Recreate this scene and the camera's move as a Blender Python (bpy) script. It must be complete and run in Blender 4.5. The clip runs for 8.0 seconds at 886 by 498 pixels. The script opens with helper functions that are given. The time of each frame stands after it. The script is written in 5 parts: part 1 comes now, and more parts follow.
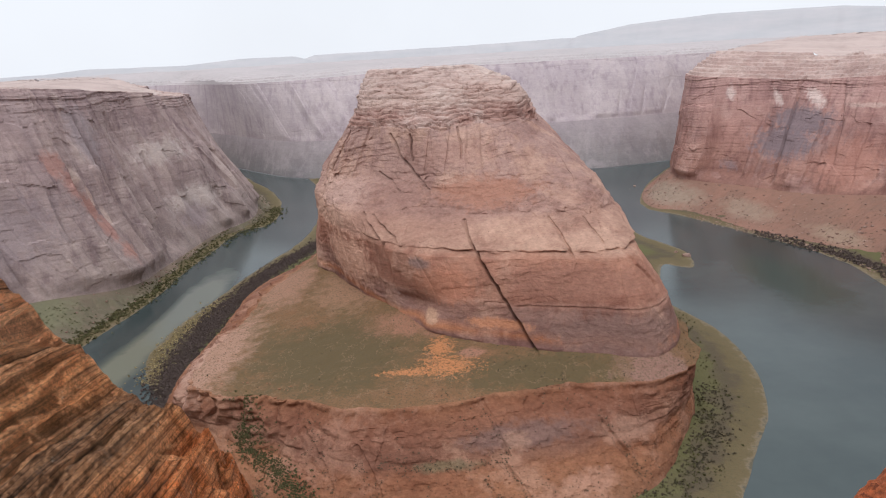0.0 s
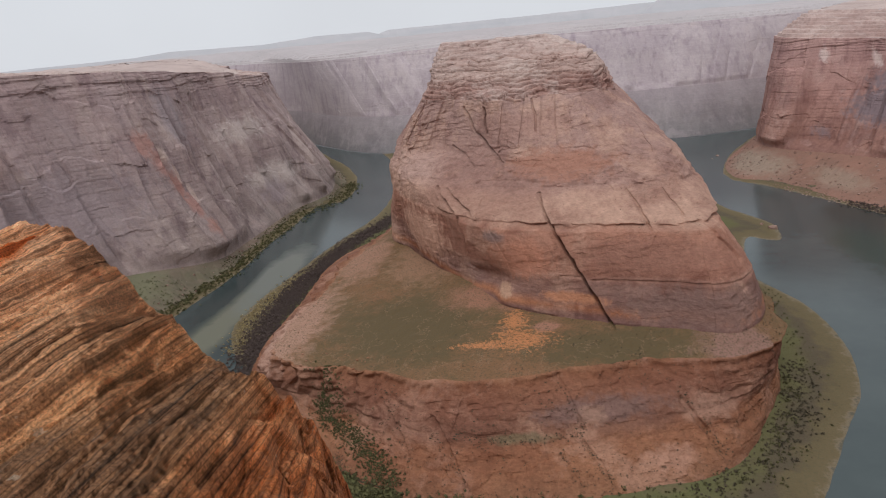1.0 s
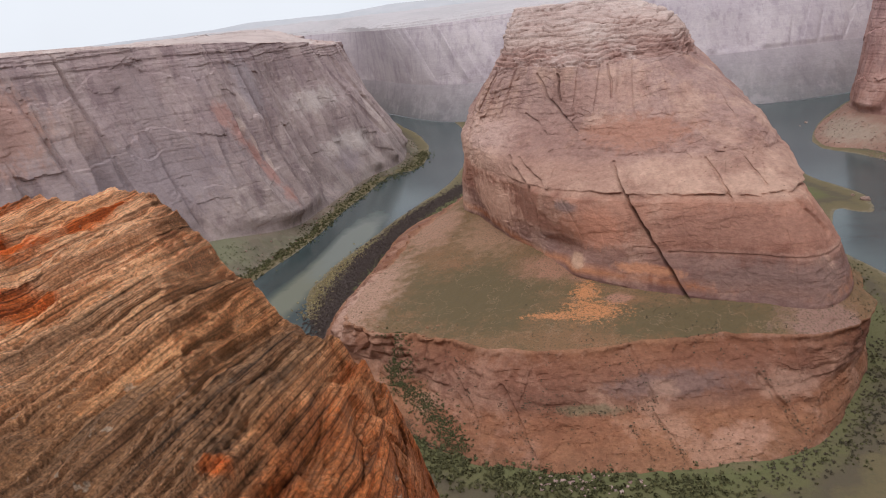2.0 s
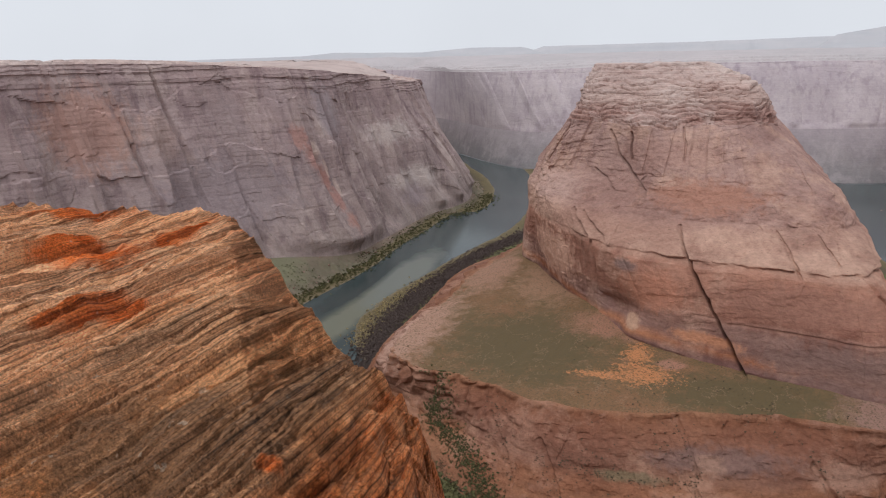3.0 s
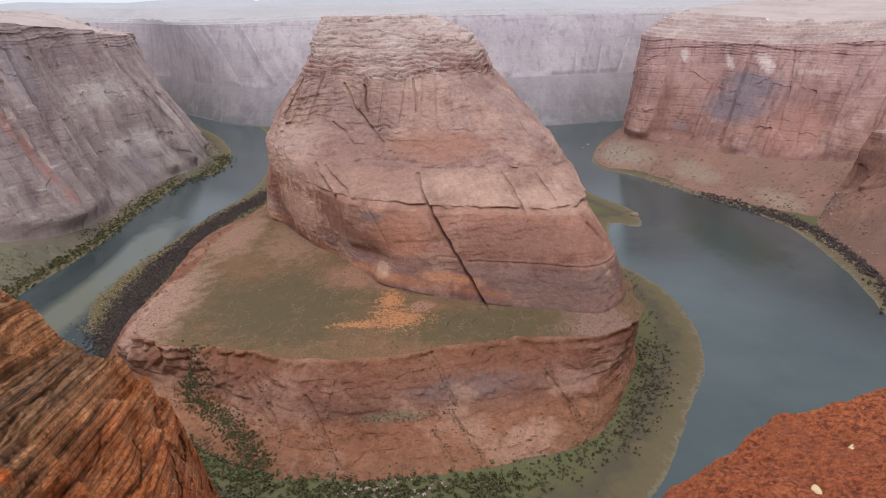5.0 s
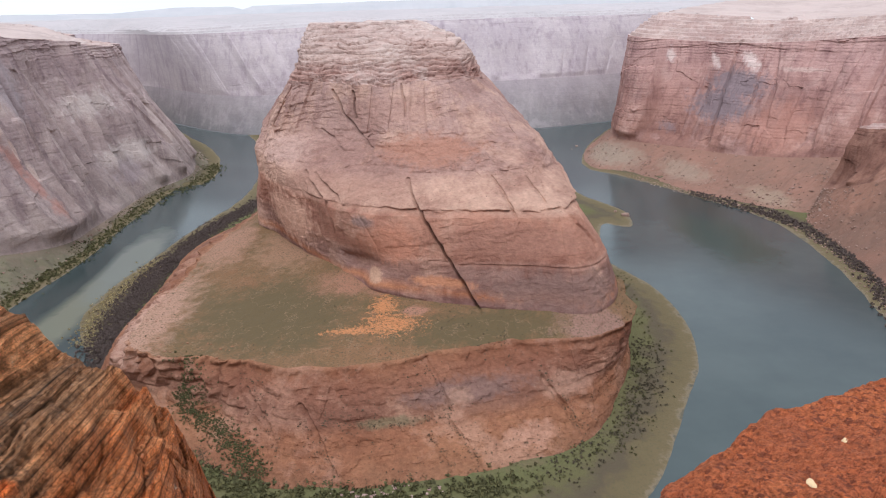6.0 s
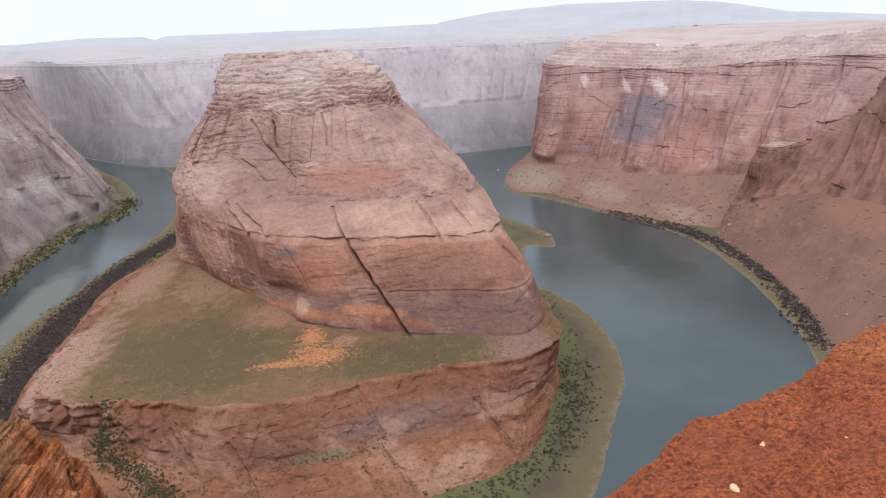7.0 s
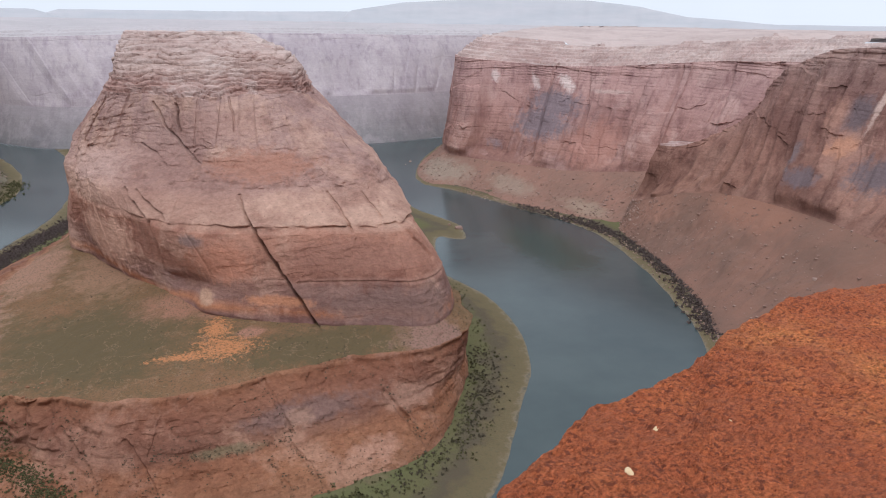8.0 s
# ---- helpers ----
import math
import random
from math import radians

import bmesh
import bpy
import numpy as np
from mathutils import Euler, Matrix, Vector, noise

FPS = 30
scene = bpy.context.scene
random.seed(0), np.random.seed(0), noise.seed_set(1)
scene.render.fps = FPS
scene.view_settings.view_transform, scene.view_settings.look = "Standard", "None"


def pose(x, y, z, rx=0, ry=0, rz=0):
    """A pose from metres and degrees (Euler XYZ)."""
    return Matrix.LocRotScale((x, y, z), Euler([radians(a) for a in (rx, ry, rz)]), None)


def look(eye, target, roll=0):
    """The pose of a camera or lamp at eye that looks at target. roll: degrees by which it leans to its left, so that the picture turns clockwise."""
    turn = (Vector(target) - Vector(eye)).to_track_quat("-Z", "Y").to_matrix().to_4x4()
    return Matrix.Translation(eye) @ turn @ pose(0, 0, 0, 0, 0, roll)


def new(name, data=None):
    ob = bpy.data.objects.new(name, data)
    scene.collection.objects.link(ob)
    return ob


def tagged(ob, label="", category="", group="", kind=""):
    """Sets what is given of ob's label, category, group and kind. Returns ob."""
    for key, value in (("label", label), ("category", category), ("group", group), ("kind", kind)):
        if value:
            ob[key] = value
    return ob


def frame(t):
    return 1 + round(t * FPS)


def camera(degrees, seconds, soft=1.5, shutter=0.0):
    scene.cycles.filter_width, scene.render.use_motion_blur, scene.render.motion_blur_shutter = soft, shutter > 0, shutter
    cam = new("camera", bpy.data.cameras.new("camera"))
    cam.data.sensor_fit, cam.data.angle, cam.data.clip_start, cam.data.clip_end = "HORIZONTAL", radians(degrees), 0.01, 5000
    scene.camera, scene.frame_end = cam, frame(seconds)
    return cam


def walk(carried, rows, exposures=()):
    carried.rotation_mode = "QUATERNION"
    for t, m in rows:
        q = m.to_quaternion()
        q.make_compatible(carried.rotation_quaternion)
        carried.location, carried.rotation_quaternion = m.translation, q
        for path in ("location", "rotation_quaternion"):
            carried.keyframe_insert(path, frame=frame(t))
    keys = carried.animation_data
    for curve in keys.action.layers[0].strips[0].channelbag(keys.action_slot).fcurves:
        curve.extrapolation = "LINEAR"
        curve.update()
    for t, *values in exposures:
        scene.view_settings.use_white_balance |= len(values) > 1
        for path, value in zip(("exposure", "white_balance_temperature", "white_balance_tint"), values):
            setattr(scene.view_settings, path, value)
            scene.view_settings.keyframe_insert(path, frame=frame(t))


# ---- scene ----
# ---------------------------------------------------------------- camera
cam = camera(64.7, 8.0, soft=1.1)
EYE = 300.0
PATH = [
    (0.0, -0.000, 0.000, -0.000, 74.33, 3.08, 0.39),
    (0.5, -0.004, -0.003, -0.001, 75.25, 2.35, 7.49),
    (1.0, -0.001, -0.003, -0.001, 72.59, 5.05, 6.14),
    (1.5, -0.005, 0.002, -0.005, 71.88, 4.71, 7.32),
    (2.0, -0.010, 0.009, -0.009, 70.63, 6.28, 11.85),
    (2.2, -0.009, 0.006, -0.006, 71.16, 5.60, 13.93),
    (3.3, 0.091, -0.207, 0.110, 74.71, 0.01, 18.08),
    (3.5, 0.090, -0.196, 0.105, 73.99, 0.15, 13.87),
    (4.0, 0.093, -0.193, 0.104, 72.68, 1.43, 3.14),
    (4.5, 0.094, -0.197, 0.107, 72.53, 1.40, -0.44),
    (5.0, 0.103, -0.207, 0.112, 70.45, 0.63, -2.92),
    (6.3, 0.095, -0.229, 0.120, 71.18, 2.48, -5.09),
    (6.5, 0.102, -0.226, 0.118, 71.66, 2.59, -6.76),
    (7.0, 0.102, -0.229, 0.123, 72.73, 1.93, -10.35),
    (7.5, 0.102, -0.229, 0.121, 71.12, 1.61, -11.94),
    (8.0, 0.124, -0.219, 0.115, 71.94, -0.90, -17.10),
]
walk(cam, [(t, pose(x, y, EYE + z, a, b, c)) for t, x, y, z, a, b, c in PATH],
     [(0.0, 0.21, 6030, 10), (0.5, 0.0, 6100, 10), (1.0, -0.15, 6100, 10), (1.5, 0.02, 6030, 10), (2.0, 0.15, 5980, 10), (2.2, 0.12, 5980, 10), (3.5, -0.11, 6030, 10), (4.0, -0.1, 6020, 10), (4.5, -0.02, 6000, 10), (5.2, 0.25, 5790, 10), (6.5, 0.48, 5750, 9), (7.2, 0.29, 5740, 9), (8.0, 0.18, 5680, 9)])

# ---------------------------------------------------------------- light
SUN_EL, SUN_AZ = 60.0, 195.0          # degrees; azimuth from north (+y) clockwise
world = bpy.data.worlds.new("overcast_sky")
scene.world = world
world.use_nodes = True
wn, wl = world.node_tree.nodes, world.node_tree.links
bg = wn["Background"]
sky = wn.new("ShaderNodeTexSky")
sky.sky_type = "NISHITA"
sky.sun_disc = False
sky.sun_elevation, sky.sun_rotation = radians(SUN_EL), radians(SUN_AZ)
sky.air_density, sky.dust_density, sky.ozone_density = 1.0, 4.0, 1.0
cloud_noise = wn.new("ShaderNodeTexNoise")
cloud_noise.inputs["Scale"].default_value = 2.2
cloud_noise.inputs["Detail"].default_value = 5
cloud_ramp = wn.new("ShaderNodeValToRGB")
cloud_ramp.color_ramp.elements[0].position, cloud_ramp.color_ramp.elements[0].color = 0.3, (7.12, 7.06, 7.04, 1)
cloud_ramp.color_ramp.elements[1].position, cloud_ramp.color_ramp.elements[1].color = 0.75, (7.85, 7.82, 7.78, 1)
cover = wn.new("ShaderNodeMix")
cover.data_type = "RGBA"
cover.inputs[0].default_value = 0.94   # cloud cover
wl.new(cloud_noise.outputs["Fac"], cloud_ramp.inputs["Fac"])
wl.new(sky.outputs["Color"], cover.inputs[6])
wl.new(cloud_ramp.outputs["Color"], cover.inputs[7])
wl.new(cover.outputs[2], bg.inputs["Color"])
bg.inputs["Strength"].default_value = 0.113
sun_data = bpy.data.lights.new("sun", "SUN")
sun_data.energy, sun_data.angle, sun_data.color = 1.5, radians(35), (1.0, 0.96, 0.9)
sun = new("sun", sun_data)
_az = radians(SUN_AZ)
_dir = Vector((math.sin(_az) * math.cos(radians(SUN_EL)), math.cos(_az) * math.cos(radians(SUN_EL)), math.sin(radians(SUN_EL))))
sun.matrix_world = look(_dir * 900, (0, 0, 0))


# ---------------------------------------------------------------- noise in numpy
def hash3(i, j, k, seed):
    h = (i * 374761393 + j * 668265263 + k * 1274126177 + seed * 974634777) & 0xFFFFFFFF
    h = ((h ^ (h >> 13)) * 1274126177) & 0xFFFFFFFF
    h = ((h ^ (h >> 16)) * 2246822519) & 0xFFFFFFFF
    return (h ^ (h >> 15)) & 0xFFFF


def perlin(p, seed=0):
    """Gradient noise of points (..., 3), about -1 to 1."""
    q = np.floor(p).astype(np.int64)
    f = p - q
    u = f * f * f * (f * (f * 6 - 15) + 10)
    total = 0.0
    for dx in (0, 1):
        wx = u[..., 0] if dx else 1 - u[..., 0]
        for dy in (0, 1):
            wy = u[..., 1] if dy else 1 - u[..., 1]
            for dz in (0, 1):
                wz = u[..., 2] if dz else 1 - u[..., 2]
                h = hash3(q[..., 0] + dx, q[..., 1] + dy, q[..., 2] + dz, seed)
                a = h * (2 * np.pi / 65536)
                g = ((h * 40503) & 0xFFFF) / 32768.0 - 1
                s = np.sqrt(np.maximum(0, 1 - g * g))
                total = total + wx * wy * wz * ((f[..., 0] - dx) * np.cos(a) * s + (f[..., 1] - dy) * np.sin(a) * s + (f[..., 2] - dz) * g)
    return total * 1.5


def fbm(p, octaves=4, seed=0, gain=0.5):
    total, amp = 0.0, 1.0
    for o in range(octaves):
        total = total + amp * perlin(p * 2.0 ** o, seed + o)
        amp *= gain
    return total


def ridged(p, octaves=3, seed=0):
    total, amp = 0.0, 1.0
    for o in range(octaves):
        total = total + amp * (1 - np.abs(perlin(p * 2.0 ** o, seed + o)) * 2)
        amp *= 0.5
    return total


def vec(x, y, z):
    x, y, z = np.broadcast_arrays(x, y, z)
    return np.stack([x, y, z], -1).astype(float)


def smooth(a, b, x):
    t = np.clip((x - a) / (b - a), 0, 1)
    return t * t * (3 - 2 * t)


def spline(values, n):
    """n points along a smooth line through the rows of values."""
    v = np.asarray(values, float)
    m = len(v)
    s = np.linspace(0, m - 1, n)
    i = np.clip(s.astype(int), 0, m - 2)
    t = (s - i)[:, None]
    p0, p1, p2, p3 = v[np.maximum(i - 1, 0)], v[i], v[i + 1], v[np.minimum(i + 2, m - 1)]
    return 0.5 * (2 * p1 + (p2 - p0) * t + (2 * p0 - 5 * p1 + 4 * p2 - p3) * t ** 2 + (3 * p1 - p0 - 3 * p2 + p3) * t ** 3)


# ---------------------------------------------------------------- meshes
def mesh_from(name, verts, faces, mat, smooth_faces=True):
    me = bpy.data.meshes.new(name)
    verts = np.asarray(verts, np.float32).reshape(-1, 3)
    faces = np.asarray(faces, np.int32)
    k = faces.shape[1]
    me.vertices.add(len(verts))
    me.vertices.foreach_set("co", verts.ravel())
    me.loops.add(faces.size)
    me.loops.foreach_set("vertex_index", faces.ravel())
    me.polygons.add(len(faces))
    me.polygons.foreach_set("loop_start", np.arange(0, faces.size, k, dtype=np.int32))
    me.polygons.foreach_set("use_smooth", np.full(len(faces), smooth_faces))
    me.materials.append(mat)
    me.update(calc_edges=True)
    return me


def grid_faces(n, m, closed=False):
    i, j = np.meshgrid(np.arange(n - 1), np.arange(m if closed else m - 1), indexing="ij")
    k = (j + 1) % m
    return np.stack([i * m + j, i * m + k, (i + 1) * m + k, (i + 1) * m + j], -1).reshape(-1, 4)


def grid_object(name, grid, mat, closed=False, parent=None, label="", flip=False, facets=False):
    n, m = grid.shape[:2]
    f = grid_faces(n, m, closed)
    if flip:
        f = f[:, ::-1]
    ob = new(name, mesh_from(name, grid, f, mat, not facets))
    if parent is not None:
        ob.parent = parent
    if label:
        ob["label"] = label
    return ob


def thing(name, label, category, group="", kind=""):
    return tagged(new(name), label, category, group, kind)


# ---------------------------------------------------------------- materials
def material(name):
    mat = bpy.data.materials.new(name)
    mat.use_nodes = True
    n = mat.node_tree.nodes
    return mat, n, mat.node_tree.links, n["Principled BSDF"]


def noise_node(n, l, scale, stretch=(1, 1, 1), detail=6, rough=0.6, turn=(0, 0, 0), distortion=0.0):
    geo = n.new("ShaderNodeTexCoord")
    mp = n.new("ShaderNodeMapping")
    mp.inputs["Scale"].default_value = [scale * s for s in stretch]
    mp.inputs["Rotation"].default_value = turn
    tx = n.new("ShaderNodeTexNoise")
    tx.inputs["Scale"].default_value = 1.0
    tx.inputs["Detail"].default_value = detail
    tx.inputs["Roughness"].default_value = rough
    tx.inputs["Distortion"].default_value = distortion
    l.new(geo.outputs["Object"], mp.inputs["Vector"])
    l.new(mp.outputs["Vector"], tx.inputs["Vector"])
    return tx.outputs["Fac"]


def ramp_node(n, l, fac, stops):
    r = n.new("ShaderNodeValToRGB")
    e = r.color_ramp.elements
    while len(e) < len(stops):
        e.new(0.5)
    for el, (p, c) in zip(e, stops):
        el.position = p
        el.color = (*c, 1) if len(c) == 3 else c
    l.new(fac, r.inputs["Fac"])
    return r.outputs["Color"]


def mix_node(n, l, fac, a, b, mode="MIX"):
    m = n.new("ShaderNodeMix")
    m.data_type, m.blend_type = "RGBA", mode
    for sock, val in ((m.inputs[0], fac), (m.inputs[6], a), (m.inputs[7], b)):
        if isinstance(val, (int, float)):
            sock.default_value = val
        elif isinstance(val, tuple):
            sock.default_value = (*val, 1)
        else:
            l.new(val, sock)
    return m.outputs[2]


def bump_node(n, l, height, strength, distance, normal=None):
    b = n.new("ShaderNodeBump")
    b.inputs["Strength"].default_value = strength
    b.inputs["Distance"].default_value = distance
    l.new(height, b.inputs["Height"])
    if normal is not None:
        l.new(normal, b.inputs["Normal"])
    return b.outputs["Normal"]


def grey(v):
    return (v, v, v)


def height_node(n, l, wobble, wobble_scale):
    """World height with an uneven, noisy bedding."""
    co = n.new("ShaderNodeTexCoord")
    sep = n.new("ShaderNodeSeparateXYZ")
    l.new(co.outputs["Object"], sep.inputs["Vector"])
    ns = noise_node(n, l, wobble_scale, (1, 1, 1), 4, 0.6)
    m = n.new("ShaderNodeMath")
    m.operation = "MULTIPLY_ADD"
    l.new(ns, m.inputs[0])
    m.inputs[1].default_value = wobble * 2
    l.new(sep.outputs["Z"], m.inputs[2])
    r = n.new("ShaderNodeMapRange")
    l.new(m.outputs[0], r.inputs["Value"])
    r.inputs["From Min"].default_value, r.inputs["From Max"].default_value = wobble, 300 + wobble
    return r.outputs["Result"]


def spot_node(n, l, centre, radius, ragged=1.0, scale=0.11):
    """1 inside a ragged patch round centre, 0 outside."""
    co = n.new("ShaderNodeTexCoord")
    d = n.new("ShaderNodeVectorMath")
    d.operation = "SUBTRACT"
    l.new(co.outputs["Object"], d.inputs[0])
    d.inputs[1].default_value = centre
    sc = n.new("ShaderNodeVectorMath")
    sc.operation = "DIVIDE"
    l.new(d.outputs[0], sc.inputs[0])
    sc.inputs[1].default_value = radius
    ln = n.new("ShaderNodeVectorMath")
    ln.operation = "LENGTH"
    l.new(sc.outputs[0], ln.inputs[0])
    ns = noise_node(n, l, scale, (1, 1, 0.7), 8, 0.72, (0.4, 0.2, 0))
    m = n.new("ShaderNodeMath")
    m.operation = "MULTIPLY_ADD"
    l.new(ns, m.inputs[0])
    m.inputs[1].default_value = ragged * 2
    l.new(ln.outputs["Value"], m.inputs[2])
    sub = n.new("ShaderNodeMath")
    sub.operation = "SUBTRACT"
    l.new(m.outputs[0], sub.inputs[0])
    sub.inputs[1].default_value = ragged + 0.1
    return ramp_node(n, l, sub.outputs[0], [(0.45, grey(1)), (0.95, grey(0))])


def sandstone(name, bands, streak=(0.6, 0.5, 0.5), streak_amount=0.5, pale=(0.5, 0.4, 0.35), pale_amount=0.35, wobble=6.0, spots=(), fine_amount=0.32, bed_amount=0.3, tilt=(0.12, 0.10, 0), joint_amount=0.35, line_amount=0.12, relief=1.0, blotch_amount=0.45, bed_fine=6.0, pit_amount=0.2):
    """Cliff rock: beds coloured by height, dark upright varnish streaks, pale spalls, cross-bedding and grain."""
    mat, n, l, bsdf = material(name)
    hz = height_node(n, l, wobble, 0.018)
    col = ramp_node(n, l, hz, [(z / 300.0, c) for z, c in bands])
    beds = noise_node(n, l, 0.02, (0.6, 0.6, bed_fine), 8, 0.7, tilt, 0.5)
    col = mix_node(n, l, bed_amount, col, ramp_node(n, l, beds, [(0.30, grey(0.62)), (0.5, grey(1.0)), (0.72, grey(1.28))]), "MULTIPLY")
    # thin dark bedding lines, also painting in the shade under small ledges
    lines = noise_node(n, l, 0.012, (0.7, 0.7, 16.0), 4, 0.55, (0.05, 0.04, 0), 0.3)
    col = mix_node(n, l, line_amount, col, ramp_node(n, l, lines, [(0.40, grey(1.1)), (0.445, grey(0.45)), (0.48, grey(1.0)), (0.56, grey(1.0)), (0.585, grey(0.5)), (0.61, grey(1.1))]), "MULTIPLY")
    spall = noise_node(n, l, 0.022, (1, 1, 0.8), 7, 0.68, (0.3, 0.5, 0.2))
    col = mix_node(n, l, ramp_node(n, l, spall, [(0.50, grey(0)), (0.60, grey(pale_amount)), (0.75, grey(pale_amount))]), col, pale)
    blotch = noise_node(n, l, 0.010, (1, 1, 1.2), 6, 0.65, (1.1, 0.3, 2.0))
    col = mix_node(n, l, ramp_node(n, l, blotch, [(0.44, grey(0)), (0.58, grey(blotch_amount))]), col, streak, "MULTIPLY")
    st = noise_node(n, l, 0.06, (1, 1, 0.08), 6, 0.65)
    sf = ramp_node(n, l, st, [(0.50, grey(0)), (0.66, grey(streak_amount))])
    col = mix_node(n, l, sf, col, streak, "MULTIPLY")
    joints = noise_node(n, l, 0.020, (1, 1, 0.35), 5, 0.62, (0.2, -0.15, 0.4))
    jf = ramp_node(n, l, joints, [(0.482, grey(0)), (0.5, grey(joint_amount)), (0.515, grey(0))])
    col = mix_node(n, l, jf, col, (0.55, 0.47, 0.46), "MULTIPLY")
    joints2 = noise_node(n, l, 0.045, (1, 1, 0.5), 6, 0.65, (-0.4, 0.3, 1.4))
    jf2 = ramp_node(n, l, joints2, [(0.485, grey(0)), (0.5, grey(joint_amount * 0.7)), (0.512, grey(0))])
    col = mix_node(n, l, jf2, col, (0.6, 0.52, 0.5), "MULTIPLY")
    for centre, radius, tint, amount in spots:
        f = n.new("ShaderNodeMath")
        f.operation = "MULTIPLY"
        l.new(spot_node(n, l, centre, radius), f.inputs[0])
        f.inputs[1].default_value = amount
        col = mix_node(n, l, f.outputs[0], col, tint)
    fine = noise_node(n, l, 0.30, (1, 1, 2.2), 9, 0.72)
    col = mix_node(n, l, fine_amount, col, ramp_node(n, l, fine, [(0.30, grey(0.42)), (0.52, grey(1.0)), (0.75, grey(1.4))]), "MULTIPLY")
    pits = noise_node(n, l, 0.42, (1, 1, 1.3), 7, 0.75, (0.9, 0.2, 0.5))
    col = mix_node(n, l, ramp_node(n, l, pits, [(0.56, grey(0)), (0.66, grey(pit_amount))]), col, (0.58, 0.47, 0.42), "MULTIPLY")
    flake = noise_node(n, l, 0.16, (1, 1, 1.5), 8, 0.7, (0.1, 0.7, 1.9))
    col = mix_node(n, l, pit_amount, col, ramp_node(n, l, flake, [(0.36, grey(0.72)), (0.5, grey(1.0)), (0.64, grey(1.25))]), "MULTIPLY")
    l.new(col, bsdf.inputs["Base Color"])
    bsdf.inputs["Roughness"].default_value = 0.92
    bsdf.inputs["Specular IOR Level"].default_value = 0.25
    nrm = bump_node(n, l, beds, 0.5 * relief, 2.0)
    nrm = bump_node(n, l, flake, 0.7 * relief, 3.0, nrm)
    nrm = bump_node(n, l, joints, 0.4 * relief, 5.0, nrm)
    cross = noise_node(n, l, 0.12, (0.7, 0.7, 1.6), 7, 0.7, (0.35, 0.25, 0))
    nrm = bump_node(n, l, cross, 0.45 * relief, 2.0, nrm)
    nrm = bump_node(n, l, fine, 0.7 * relief, 1.0, nrm)
    l.new(nrm, bsdf.inputs["Normal"])
    return mat


def scrub(name, soil, grass, dots, scale=1.0, cover=(0.42, 0.6), spots=()):
    """Desert soil with thin grass and low scrub."""
    mat, n, l, bsdf = material(name)
    big = noise_node(n, l, 0.012 * scale, (1, 1, 1), 6, 0.62)
    mid = noise_node(n, l, 0.12 * scale, (1, 1, 1), 6, 0.7)
    tiny = noise_node(n, l, 0.55 * scale, (1, 1, 1), 4, 0.7)
    col = mix_node(n, l, ramp_node(n, l, big, [(cover[0], grey(0)), (cover[1], grey(1))]), soil, grass)
    col = mix_node(n, l, ramp_node(n, l, mid, [(0.5, grey(0)), (0.7, grey(0.7))]), col, soil)
    for centre, radius, tint in spots:
        col = mix_node(n, l, spot_node(n, l, centre, radius, 0.7, 0.05), col, tint)
    col = mix_node(n, l, ramp_node(n, l, tiny, [(0.58, grey(0)), (0.68, grey(0.7))]), col, dots)
    l.new(col, bsdf.inputs["Base Color"])
    bsdf.inputs["Roughness"].default_value = 0.95
    nrm = bump_node(n, l, mid, 0.6, 2.0)
    l.new(bump_node(n, l, tiny, 0.6, 0.6, nrm), bsdf.inputs["Normal"])
    return mat


# bed colours by height; the upper ones also greyed to paint in haze
BUTTE_BANDS = [(60, (0.235, 0.135, 0.115)), (70, (0.25, 0.14, 0.115)), (75, (0.43, 0.19, 0.10)), (82, (0.27, 0.155, 0.125)), (97, (0.29, 0.155, 0.115)), (99, (0.40, 0.235, 0.175)), (102, (0.33, 0.165, 0.115)),
               (132, (0.38, 0.19, 0.13)), (138, (0.46, 0.285, 0.21)), (152, (0.46, 0.285, 0.215)), (158, (0.41, 0.26, 0.21)), (182, (0.38, 0.24, 0.20)),
               (226, (0.385, 0.25, 0.215)), (238, (0.46, 0.33, 0.285)), (285, (0.53, 0.415, 0.37))]
VARNISH, RED_WALL, PURPLE = (0.22, 0.145, 0.13), (0.43, 0.195, 0.125), (0.25, 0.15, 0.13)
